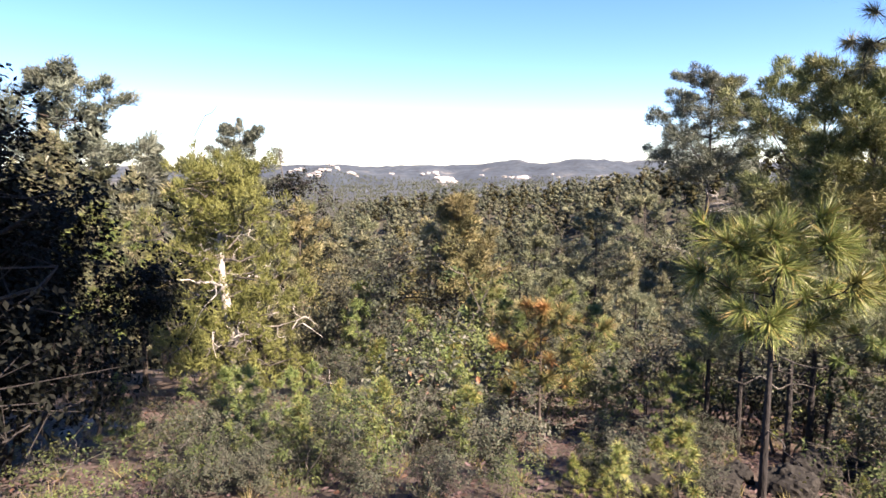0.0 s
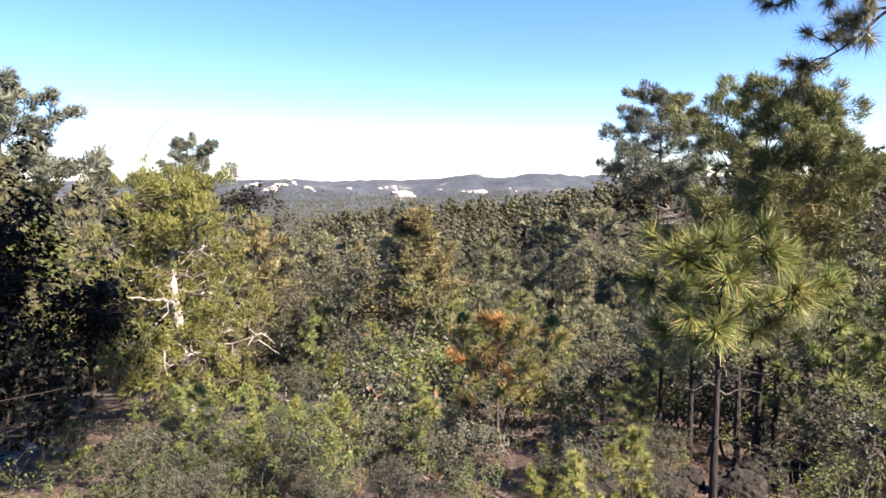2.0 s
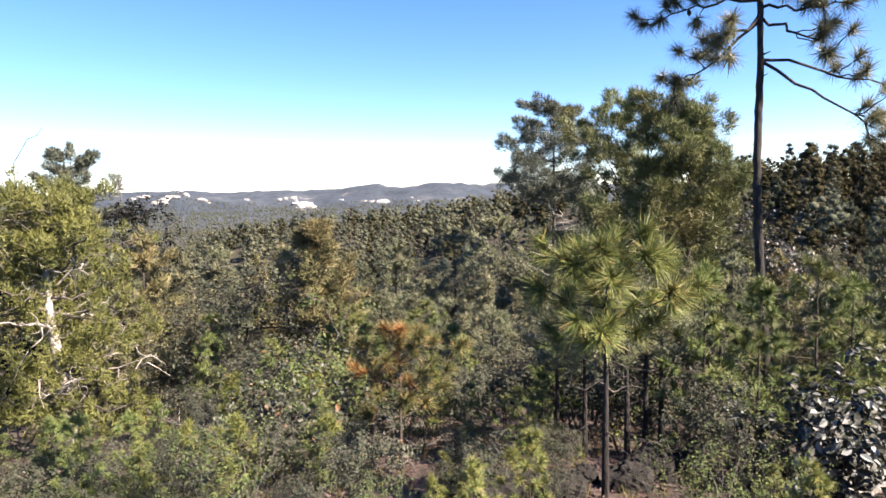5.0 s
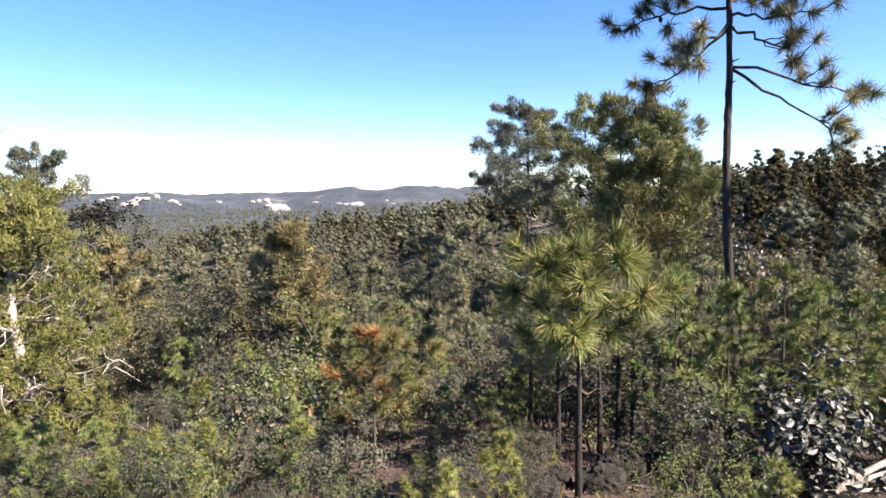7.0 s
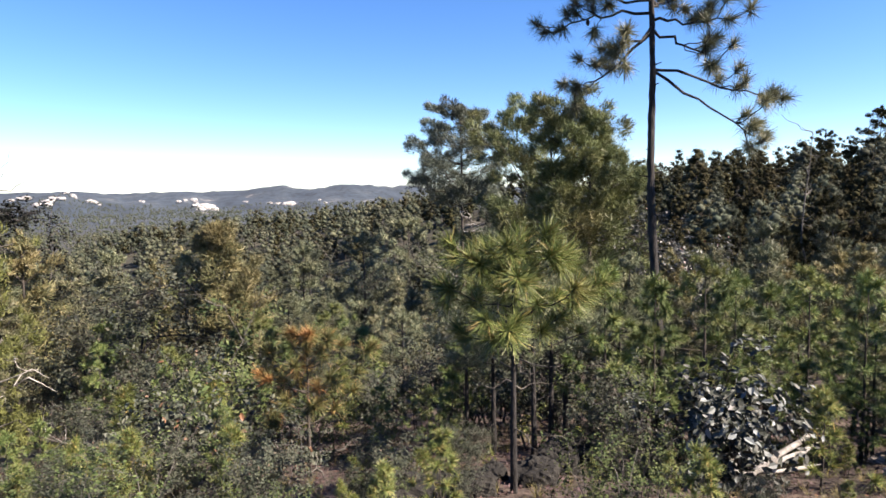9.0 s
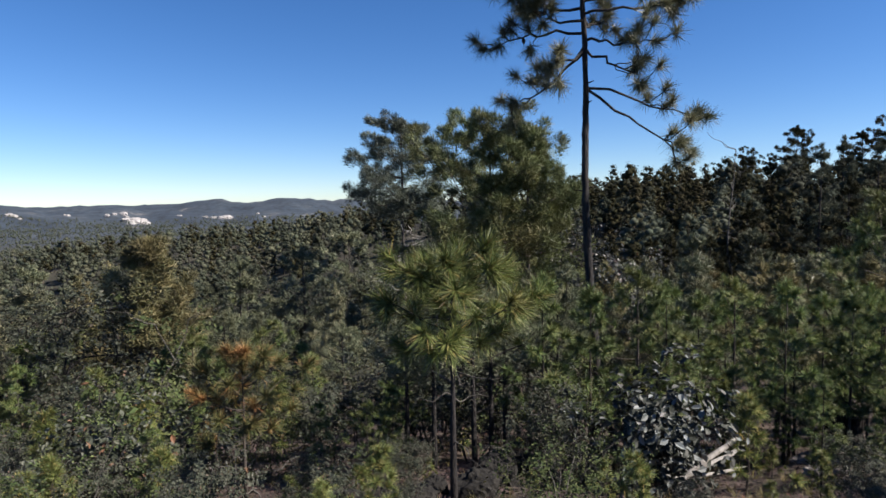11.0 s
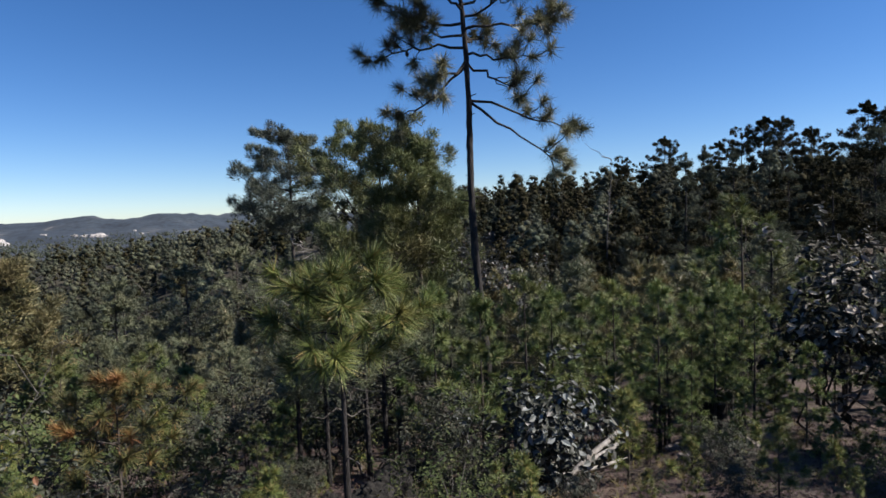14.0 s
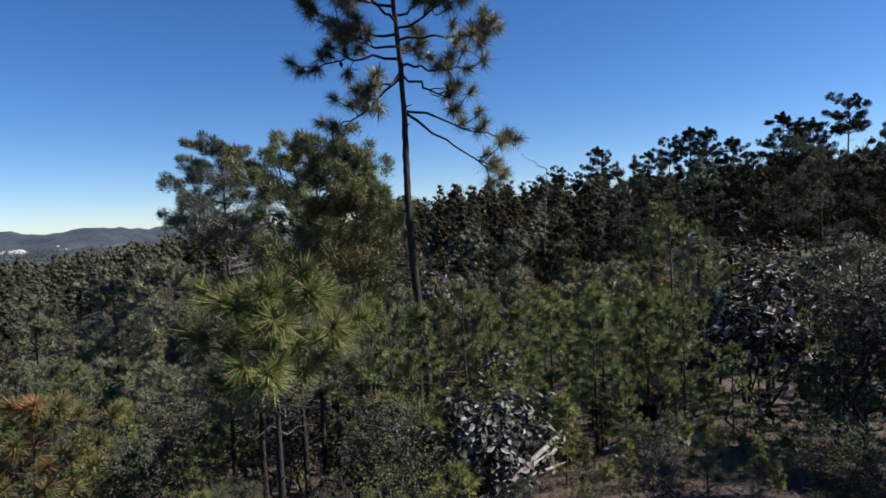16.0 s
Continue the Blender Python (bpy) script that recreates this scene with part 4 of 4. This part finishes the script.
# trees that stand out: kind, yaw, distance, elevation of the top
MARKED = [(0, -8.6, 10.5, -6.5), (0, -12.8, 10.8, -7.5), (1, -16.8, 12.0, -6.0), (0, -19.2, 12.5, -7.0), (1, -24.5, 15.0, -6.5), (0, -28.3, 13.0, -6.5), (0, -31.0, 10.5, -13.5), (1, -34.8, 19.0, 0.3),
          (0, -37.2, 14.0, -12.5), (0, -47.0, 12.5, -10.0), (0, -34.5, 10.5, -16.5), (1, 7.6, 9.5, -17.5), (0, 5.2, 10.5, -16.0), (9, 10.3, 25.0, -7.0), (9, 7.5, 22.0, -9.0),
          (0, 11.8, 11.0, -17.0), (0, 22.0, 13.5, -16.5), (1, 47.5, 12.5, -18.0), (0, 50.0, 13.0, -17.0), (0, 38.0, 14.0, -19.0), (1, 16.0, 20.0, -10.0), (9, 22.5, 24.0, -9.0), (9, 36.5, 30.0, -5.0),
          (10, -2.3, 9.6, -7.5), (10, -3.9, 10.2, -7.0), (10, -5.2, 10.8, -7.5), (10, 3.9, 10.5, -9.0), (10, 1.4, 10.0, -8.5), (9, -7.4, 12.5, -8), (4, 30.5, 33.0, -5.5), (2, 33.5, 38.0, -4.5), (2, 18.5, 40.0, -4.5), (3, 13.0, 48.0, -3.8), (3, 9.0, 55.0, -2.2), (2, -21, 32, -3.0), (2, -26, 40, -2.5),
          (0, -39.5, 12.0, -11.0), (0, -45.0, 11.5, -12.0), (0, -40.5, 10.0, -17.0), (6, -46.5, 12.0, -6.5), (6, -50.0, 10.5, -8.0), (10, -48.5, 15.0, -2.5), (10, -36.9, 24.0, -2.0), (11, -41.5, 10.8, -16.5), (11, -36.0, 9.5, -17.5), (11, -43.5, 9.6, -17.5), (11, -31.0, 9.0, -19.0),
          (12, -28.7, 134.0, 5.8), (12, -36.2, 122.0, 6.8), (12, -37.5, 120.0, 6.7), (13, -25.2, 140.0, 4.0), (12, -43.2, 110.0, 7.3), (13, -23.0, 150.0, 2.9), (12, -33.0, 128.0, 5.1), (13, -47.5, 105.0, 7.6), (12, -19.0, 160.0, 3.1), (12, -15.9, 165.0, 2.4),
          (13, -17.4, 162.0, 2.2), (12, -20.7, 155.0, 2.9), (12, -13.2, 168.0, 2.0), (13, -26.8, 135.0, 3.4), (12, -39.5, 116.0, 5.7), (12, -45.2, 108.0, 6.6), (13, -34.6, 124.0, 5.6)]


def fill():
    rng = np.random.default_rng(91)
    kept = [(*spot(a, r), c) for a, r, c in ((-0.4, 7, 1.2), (-12.5, 14, 1.0), (4, 45, 3), (-3.8, 27, 2.5), (25.6, 22, 2.0), (18.4, 9.5, 1.1), (18.4, 8.3, 0.9), (18.8, 7.4, 0.8), (45.2, 18.5, 3.0), (30.5, 18, 1.8), (25.5, 13, 1.4), (27.5, 9.5, 0.9), (22.8, 10, 0.8), (31.5, 10.5, 0.9), (35.5, 9.5, 0.9),
                                             (-41.4, 15, 1.8), (-41.4, 12.5, 1.2), (-18.0, 9.3, 1.2), (60.5, 9.5, 2), (-23.5, 11.9, 1.2), (-32, 12, 1.0), (56, 14, 2.5), (57, 17, 2.0))]
    for k, yaw, r, el in MARKED:
        plant(k, yaw, r, rng.uniform(0, 6.28), rise_to(yaw, r, el) / KINDS[k][1])
        kept.append((*spot(yaw, r), 1.0))
    for n in range(26):
        yaw, r = rng.uniform(8.5, 52), rng.uniform(6.0, 9.0)
        if 14.5 < yaw < 22.0:
            continue
        k = (5, 11, 7, 5, 0)[n % 5]
        plant(k, yaw, r, rng.uniform(0, 6.28), rise_to(yaw, r, rng.uniform(-23, -18.5)) / KINDS[k][1])
    for n in range(34):
        yaw, r = rng.uniform(24, 56), rng.uniform(6.6, 10.5)
        k = (5, 11, 5, 0, 11)[n % 5]
        plant(k, yaw, r, rng.uniform(0, 6.28), max(0.3, rise_to(yaw, r, rng.uniform(-22, -18.5)) / KINDS[k][1]))
    for n in range(34):
        yaw, r = (rng.uniform(4, 52), rng.uniform(5.2, 6.8)) if n < 24 else (rng.uniform(-50, -20), rng.uniform(6.5, 9.5))
        k = (5, 7, 11, 5, 8)[n % 5]
        if abs(yaw - 18.4) > 2.5:
            plant(k, yaw, r, rng.uniform(0, 6.28), max(0.18, rise_to(yaw, r, rng.uniform(-26, -23)) / KINDS[k][1]))
    for n in range(18):
        yaw, r = rng.uniform(-16, 14), rng.uniform(7.4, 10.0)
        k = (11, 5, 11)[n % 3]
        if abs(yaw + 0.4) > 2.2:
            plant(k, yaw, r, rng.uniform(0, 6.28), max(0.22, rise_to(yaw, r, rng.uniform(-23.5, -20)) / KINDS[k][1]))
    for n in range(22):
        yaw, r = (rng.uniform(-52, -27), rng.uniform(7, 12.5)) if n < 24 else (rng.uniform(7, 42), rng.uniform(6.4, 9))
        k = (11, 8, 11, 11)[n % 4] if n < 16 else (5, 7, 11)[n % 3]
        plant(k, yaw, r, rng.uniform(0, 6.28), max(0.25, rise_to(yaw, r, rng.uniform(-22.5, -17.5) if r > 8 else rng.uniform(-24, -20)) / KINDS[k][1]))
    for n in range(16):
        yaw, r = rng.uniform(-56, -22), rng.uniform(6.6, 15)
        if -27 < yaw < -19 and r < 12.5:
            continue
        k = (11, 7, 11, 11, 0)[n % 5]
        plant(k, yaw, r, rng.uniform(0, 6.28), max(0.3, min(1.0, rise_to(yaw, r, rng.uniform(-21, -15)) / KINDS[k][1])))
    # unseen pines added beyond the right edge to shade the ground there
    for k, yaw, r, s in ((3, -80, 14, 1.1), (3, -74, 17, 1.0), (3, -84, 19, 1.1)):
        plant(k, yaw, r, rng.uniform(0, 6.28), s)
    # count, nearest, farthest, shares of the kinds, closeness
    for count, r0, r1, share, gap in ((14, 5.6, 10, (0, 0, 0, 0, 0, 0.2, 0, 0.3, 0.1, 0, 0, 0.4), 0.8), (84, 9, 17, (0.2, 0.1, 0, 0, 0, 0.16, 0, 0.02, 0.02, 0.2, 0.2, 0.1), 1.0), (80, 14, 30, (0.1, 0.2, 0.1, 0, 0.08, 0.04, 0.03, 0, 0, 0.3, 0.15, 0), 1.3),
                                      (84, 25, 56, (0, 0, 0.33, 0.26, 0.16, 0.02, 0.04, 0, 0, 0.19, 0, 0), 2.0)):
        done = tries = 0
        while done < count and tries < 8000:
            tries += 1
            yaw, r = rng.uniform(-58, 66), math.sqrt(rng.uniform(r0 ** 2, r1 ** 2))
            k = int(rng.choice(len(share), p=np.array(share) / sum(share)))
            if yaw < -14 and 5 <= k <= 8:
                k = (0, 1, 11, 11)[k - 5] if r < 26 else 2
            x, y = spot(yaw, r)
            if -7 < yaw < 6.5 and r < 10.5 and k in (5, 7, 8) or (k != 11 and (-27 < yaw < -19 and r < 11.5 or -46.5 < yaw < -36 and r < 16)) or any((x - a) ** 2 + (y - b) ** 2 < max(c, gap) ** 2 for a, b, c in kept):
                continue
            s = min(rng.uniform(0.75, 1.3), rise_to(yaw, r, float(top_limit(yaw, r))) / KINDS[k][1])
            if s < 0.5:
                continue
            plant(k, yaw, r, rng.uniform(0, 6.28), s)
            kept.append((x, y, gap))
            done += 1
    # the wood below and the near side of the ridge: count, yaws, distances, kinds, closeness
    for count, y0, y1, r0, r1, kinds, gap in ((105, -8, 70, 48, 76, (14, 15, 16, 17, 15, 14), 3.0), (70, -62, -8, 44, 74, (15, 18, 19, 18, 19, 16), 3.0)):
        done = tries = 0
        while done < count and tries < 9000:
            tries += 1
            yaw, r = rng.uniform(y0, y1), math.sqrt(rng.uniform(r0 ** 2, r1 ** 2))
            x, y = spot(yaw, r)
            if any((x - a) ** 2 + (y - b) ** 2 < max(c, gap) ** 2 for a, b, c in kept):
                continue
            k = kinds[rng.integers(len(kinds))]
            plant(k, yaw, r, rng.uniform(0, 6.28), rng.uniform(0.6, 1.15))
            kept.append((x, y, gap))
            done += 1


fill()


# ---- bare dead trees in the wood ----
def dead_tree(seed, yaw, r, el):
    rng = np.random.default_rng(seed)
    h = rise_to(yaw, r, el)
    ob = thing("dead_tree", "bare grey dead tree standing in the pine wood", "dead tree", "dead trees")
    g = Geo()
    line = wavy(rng, (0, 0, -0.4), (0, 0, 1), h + 0.4, 10, 0.12)
    tube(g, line, 0.007 * h * np.linspace(1, 0.2, 10), 6)
    part("trunk", g.mesh("trunk", OAK_BARK, True), ob)
    for k in range(12):
        g = Geo()
        a = rng.uniform(0, 6.28)
        l2 = wavy(rng, line[rng.integers(4, 10)], (math.cos(a), math.sin(a), rng.uniform(0.1, 1.0)), h * rng.uniform(0.08, 0.22), 5, 0.5)
        tube(g, l2, 0.0025 * h * np.linspace(1, 0.3, 5), 4)
        part("branch", g.mesh("branch", OAK_BARK, True), ob)
    at(ob, yaw, r)


for i, (a, r, e) in enumerate(((17.0, 44, -6.0), (38.8, 36, -3.0), (40.2, 44, 2.6), (49.0, 48, 2.6), (8.5, 60, -3.5), (31.5, 30, -8.0), (-24.5, 60, 3.2))):
    dead_tree(160 + i, a, r, e)


# ---- loose cover on the slope ----
def litter():
    rng = np.random.default_rng(120)
    n = 34000
    yaw, r = np.radians(rng.uniform(-58, 68, n)), np.sqrt(rng.uniform(3.5 ** 2, 21 ** 2, n))
    x, y = -r * np.sin(yaw), r * np.cos(yaw)
    g = Geo()
    leaves(g, rng, np.stack([x, y, height(x, y) + rng.uniform(0.01, 0.05, n)], -1), 0.085, 0.55, 2.2)
    tagged(new("leaf_litter", g.mesh("leaf_litter", LITTER)), "dry pinkish-brown fallen leaves over the slope", "leaf litter", kind="stuff")
    g = Geo()
    n = 620
    yaw, r = np.radians(rng.uniform(-55, 64, n)), np.sqrt(rng.uniform(5.0 ** 2, 17 ** 2, n))
    x, y = -r * np.sin(yaw), r * np.cos(yaw)
    needles(g, rng, np.stack([x, y, height(x, y)], -1), np.tile([0, 0, 1.0], (n, 1)), 30, 0.24, 0.008, 1.1)
    tagged(new("grass", g.mesh("grass", GRASS)), "dry yellow-green grass tufts on the slope", "grass", kind="stuff")


litter()


def fallen_branch(seed, yaw, r, length):
    rng = np.random.default_rng(seed)
    g = Geo()
    line = wavy(rng, (-length / 2, 0, 0.06), (1, 0, 0.08), length, 8, 0.4)
    tube(g, line, np.linspace(0.03, 0.008, 8), 6)
    for k in range(5):
        tube(g, wavy(rng, line[rng.integers(2, 7)], (1, rng.normal(), abs(rng.normal()) * 0.7), length * rng.uniform(0.2, 0.4), 5, 0.6), np.linspace(0.014, 0.004, 5), 4)
    ob = tagged(new("fallen_branch", g.mesh("fallen_branch", OAK_BARK, True)), "grey fallen branch on the leaf litter", "branch", "fallen branches")
    x, y = spot(yaw, r)
    s = float(height(*spot(yaw, r + 0.5)) - height(*spot(yaw, r - 0.5)))
    ob.matrix_world = Matrix.Translation((x, y, float(height(x, y)))) @ Matrix.Rotation(rng.uniform(-1.2, 1.2), 4, "Z") @ Matrix.Rotation(0.15 * s, 4, "X")


for i, (a, r, s) in enumerate(((49.0, 11.5, 1.2), (40.0, 14.5, 1.8), (17.0, 10.0, 1.5), (21.5, 11.0, 1.3), (12.5, 12.0, 1.7), (-21.0, 10.0, 1.4), (-33.0, 11.5, 1.5), (-36.0, 12.5, 1.3), (30.0, 12.5, 1.4), (35.0, 12.0, 1.5))):
    fallen_branch(140 + i, a, r, s)


# ---- far forest ----
def far_forest(name, label, seed, count, r0, r1, lobes, sides, blades, size, tall, wide, mat, yaw0=-62.0, yaw1=74.0, aspect=0.45):
    """Far trees: each a tapered trunk and an uneven crown of rounded boughs, rough with sprays."""
    rng = np.random.default_rng(seed)
    yaw, r = np.radians(rng.uniform(yaw0, yaw1, count)), np.sqrt(rng.uniform(r0 ** 2, r1 ** 2, count))
    x, y = -r * np.sin(yaw), r * np.cos(yaw)
    z = height(x, y)
    big = rng.uniform(0.5, 1.2, count)
    h = tall * big * rng.uniform(0.85, 1.1, count)
    w = wide * (0.4 + 0.6 * big) * rng.uniform(0.7, 1.15, count)
    conic = (rng.random(count) < 0.4)[:, None]
    bottom = rng.uniform(0.2, 0.45, count)[:, None]
    f = (np.arange(lobes)[None] + rng.uniform(0, 1, (count, lobes))) / lobes
    prof = np.where(conic, 0.12 + 0.88 * (1 - f), np.sqrt(np.clip(1 - (1.8 * f - 0.85) ** 2, 0.05, 1)))
    az = 2.4 * np.arange(lobes)[None] + rng.uniform(0, 6.28, (count, 1)) + rng.uniform(-0.7, 0.7, (count, lobes))
    out = prof * w[:, None] * rng.uniform(0.2, 0.68, f.shape)
    mid = np.stack([x[:, None] + out * np.cos(az), y[:, None] + out * np.sin(az), z[:, None] + h[:, None] * (bottom + (0.95 - bottom) * f)], -1)
    pad = w[:, None] * rng.uniform(0.3, 0.5, f.shape) * (1.1 - 0.45 * f) * (1.0 + 1.2 / lobes)
    # the heart of a bough: two uneven rings and a tip above and below
    m = count * lobes
    q = np.linspace(0, 2 * np.pi, sides, endpoint=False)
    form = np.concatenate([np.stack([0.85 * np.cos(q), 0.85 * np.sin(q), np.full(sides, 0.4)], -1), np.stack([0.85 * np.cos(q + 0.6), 0.85 * np.sin(q + 0.6), np.full(sides, -0.35)], -1), [[0, 0, 0.95], [0, 0, -0.75]]])
    v = form[None] * rng.uniform(0.65, 1.2, (m, len(form), 1)) * pad.reshape(-1, 1, 1) * [0.72, 0.72, 0.66] + mid.reshape(-1, 1, 3)
    i = np.arange(sides)
    j = (i + 1) % sides
    tri = np.concatenate([np.stack([i, j, np.full(sides, 2 * sides)], -1), np.stack([i, i + sides, j], -1), np.stack([j, i + sides, j + sides], -1), np.stack([j + sides, i + sides, np.full(sides, 2 * sides + 1)], -1)])
    g = Geo()
    g.add(v, (np.arange(m)[:, None, None] * len(form) + tri[None]).reshape(-1, 3))
    if blades:
        k, pick = np.arange(count)[:, None], rng.integers(0, lobes, (count, blades))
        ball = unit(rng.normal(size=(count, blades, 3)) + [0, 0, 0.4] + 0.4 * np.stack([np.cos(az), np.sin(az), 0 * az], -1)[k, pick])
        c = mid[k, pick] + ball * pad[k, pick][..., None] * rng.uniform(0.6, 1.15, (count, blades, 1)) * [1, 1, 0.85]
        sprays(g, rng, c.reshape(-1, 3), unit(ball + [0, 0, 0.25]).reshape(-1, 3), 1, size, aspect, 0.4)
    ob = tagged(new(name, g.mesh(name, mat, True)), label, "forest", kind="stuff")
    t = Geo()
    top = np.stack([x, y, z + h * 0.9], -1)
    low = np.stack([x, y, z - 0.3], -1)
    q = np.array([0, 2.09, 4.19])
    ring = np.stack([np.cos(q), np.sin(q), 0 * q], -1)[None] * (0.018 * h)[:, None, None]
    v = np.concatenate([low[:, None] + ring, top[:, None]], 1)
    k = np.arange(count)[:, None] * 4
    t.add(v, np.concatenate([k + [[0, 1, 3]], k + [[1, 2, 3]], k + [[2, 0, 3]]], 1))
    part("trunks", t.mesh("trunks", DARK_BARK), ob)


# yellow-green stays off the ridge, whose shade is put into the tree colours
for i, (mat, look_of, share, yaw0) in enumerate(((FAR_NEEDLE, "green", 0.5, -62.0), (FAR_DARK_SHADED, "dark green", 0.2, -62.0), (FAR_PALE, "yellow-green", 0.3, 4.0))):
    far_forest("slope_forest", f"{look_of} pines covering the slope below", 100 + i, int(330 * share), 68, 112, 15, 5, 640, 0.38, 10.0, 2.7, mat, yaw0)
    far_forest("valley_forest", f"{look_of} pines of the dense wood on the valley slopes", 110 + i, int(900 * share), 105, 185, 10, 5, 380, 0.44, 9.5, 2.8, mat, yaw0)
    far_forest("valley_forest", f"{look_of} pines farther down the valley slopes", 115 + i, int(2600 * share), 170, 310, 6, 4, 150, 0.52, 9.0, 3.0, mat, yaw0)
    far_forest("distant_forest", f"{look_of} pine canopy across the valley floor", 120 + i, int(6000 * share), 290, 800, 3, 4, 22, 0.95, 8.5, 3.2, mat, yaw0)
far_forest("ridge_forest", "pines crowded on the near side of the ridge, painted dark for shade", 130, 260, 62, 125, 14, 5, 600, 0.36, 8.5, 2.3, FAR_DARK_SHADED, -62.0, -8.0)
far_forest("ridge_forest", "pines along the top of the ridge, painted dark for shade", 131, 480, 115, 200, 9, 5, 320, 0.46, 8.0, 2.4, FAR_DARK_SHADED, -62.0, -8.0)
far_forest("horizon_forest", "far pine cover below the hills", 103, 7000, 750, 1750, 2, 4, 2, 2.4, 9.0, 3.8, FAR_NEEDLE, 0.0, 66.0)


# ---- rocks and fallen wood ----
def boulder(name, label, seed, size, squash, mat, yaw, r, sink=0.25, lift=0.0):
    rng = np.random.default_rng(seed)
    bm = bmesh.new()
    bmesh.ops.create_icosphere(bm, subdivisions=3 if name == "cliff" else 4, radius=1.0)
    off = Vector(rng.uniform(-50, 50, 3))
    for v in bm.verts:
        p = v.co.copy()
        cut = max(abs(p.x), abs(p.y) * 1.05, abs(p.z) * 1.1)
        n = 0.65 + 0.35 / max(cut, 0.5) + 0.35 * noise.noise(p * 1.3 + off) + 0.2 * abs(noise.noise(p * 3.0 + off)) + 0.16 * noise.noise(p * 6.0 + off) + 0.06 * noise.noise(p * 13 + off)
        v.co = Vector((p.x * n * size, p.y * n * size * 0.85, p.z * n * size * squash))
    me = bpy.data.meshes.new(name)
    bm.to_mesh(me)
    bm.free()
    me.materials.append(mat)
    ob = tagged(new(name, me), label, "rock", "white rock faces" if name == "cliff" else "")
    x, y = spot(yaw, r)
    ob.location = (x, y, float(height(x, y)) + size * squash * (1 - 2 * sink) + lift)
    ob.rotation_euler = (0, 0, rng.uniform(0, 6.28))
    return ob


boulder("boulder", "large boulder on the slope, shade painted into its dark colour", 1, 0.4, 0.6, ROCK_SHADED, 10.6, 6.5, 0.42)
for i, (a, r, s) in enumerate(((6.0, 7.2, 0.3), (3.2, 7.0, 0.34), (-2.5, 7.6, 0.4), (-4.4, 8.6, 0.42), (-6.0, 9.6, 0.5), (-8, 9.2, 0.36), (1.5, 7.8, 0.25))):
    boulder("boulder", "jagged rock among the pine trunks, shade painted into its dark colour", 10 + i, s * 0.75, 0.75, ROCK_SHADED, a, r, 0.36)
for i, (a, r, s) in enumerate(((55, 13, 0.34), (57, 14, 0.26), (59, 12.5, 0.2), (29, 13.5, 0.22))):
    boulder("boulder", "pale sunlit rock on the leaf litter", 30 + i, s * 0.62, 0.55, ROCK_PALE, a, r)


def log(label, yaw, r, turn, length, radius, tilt, lift):
    rng = np.random.default_rng(int(r * 10))
    g = Geo()
    line = wavy(rng, (-length / 2, 0, 0), (1, 0, 0), length, 9, 0.08)
    tube(g, line, radius * np.array([0.05, 0.95, 1, 1, 0.97, 0.95, 0.9, 0.85, 0.05]), 10)
    ob = tagged(new("log", g.mesh("log", DEAD_WOOD, True)), label, "log", "fallen logs")
    x, y = spot(yaw, r)
    ob.location, ob.rotation_euler = (x, y, float(height(x, y)) + lift), (0, radians(-tilt), radians(turn))


for i, (a, r, s) in enumerate(((-30.5, 11.5, 0.16), (-31.6, 12.2, 0.22), (-32.5, 11.0, 0.13), (-33.4, 12.6, 0.18), (-29.5, 12.8, 0.14), (-35.2, 11.8, 0.2), (-37, 12.4, 0.15), (-30.2, 14, 0.2))):
    boulder("boulder", "small pinkish rock among dry leaves", 80 + i, s, 0.6, ROCK_PALE, a, r)
crag = np.random.default_rng(77)
for a, r, s, n in ((37.4, 1700, 13, 9), (34.6, 1740, 10, 6), (36.0, 1780, 10, 3), (26.3, 1770, 20, 9), (27.6, 1880, 11, 4), (20.4, 1800, 17, 6), (19.2, 1800, 8, 3), (31.0, 1860, 8, 2), (23.0, 1860, 7, 2), (39.6, 1830, 12, 4), (16.8, 1790, 8, 2)):
    for k in range(n):
        boulder("cliff", "white rock face on a distant wooded hill", int(crag.integers(1, 9999)), s * crag.uniform(0.4, 0.9), 0.55, CLIFF_ROCK, a + crag.normal() * s * 0.03, r + crag.normal() * s * 2.2, 0.45)

log("bleached fallen log catching the sun", -22.9, 11.4, 20, 1.6, 0.05, 28, 0.4)
log("second bleached log beside the first", -22.8, 11.0, 15, 1.5, 0.045, 20, 0.28)
log("thin pale fallen pole", -22.4, 11.2, 8, 1.6, 0.035, 4, 0.1)


# a near-black tapered block with a jagged top
def dark_stub(yaw, r):
    rng = np.random.default_rng(9)
    bm = bmesh.new()
    bmesh.ops.create_cone(bm, cap_ends=True, segments=18, radius1=0.42, radius2=0.26, depth=1.2)
    bmesh.ops.subdivide_edges(bm, edges=[e for e in bm.edges if abs(e.verts[0].co.z - e.verts[1].co.z) > 0.5], cuts=6)
    for v in bm.verts:
        k = 1 + 0.25 * noise.noise(v.co * 3.1) + 0.1 * noise.noise(v.co * 9)
        v.co = Vector((v.co.x * k, v.co.y * k, v.co.z + (0.22 * noise.noise(Vector((v.co.x, v.co.y, 0)) * 5) if v.co.z > 0.5 else 0)))
    me = bpy.data.meshes.new("dark_stub")
    bm.to_mesh(me)
    bm.free()
    me.materials.append(ROCK_SHADED)
    ob = tagged(new("dark_stub", me), "near-black jagged stub among young pines", "tree stump")
    x, y = spot(yaw, r)
    ob.location = (x, y, float(height(x, y)) + 0.5)


dark_stub(-32.4, 14.5)
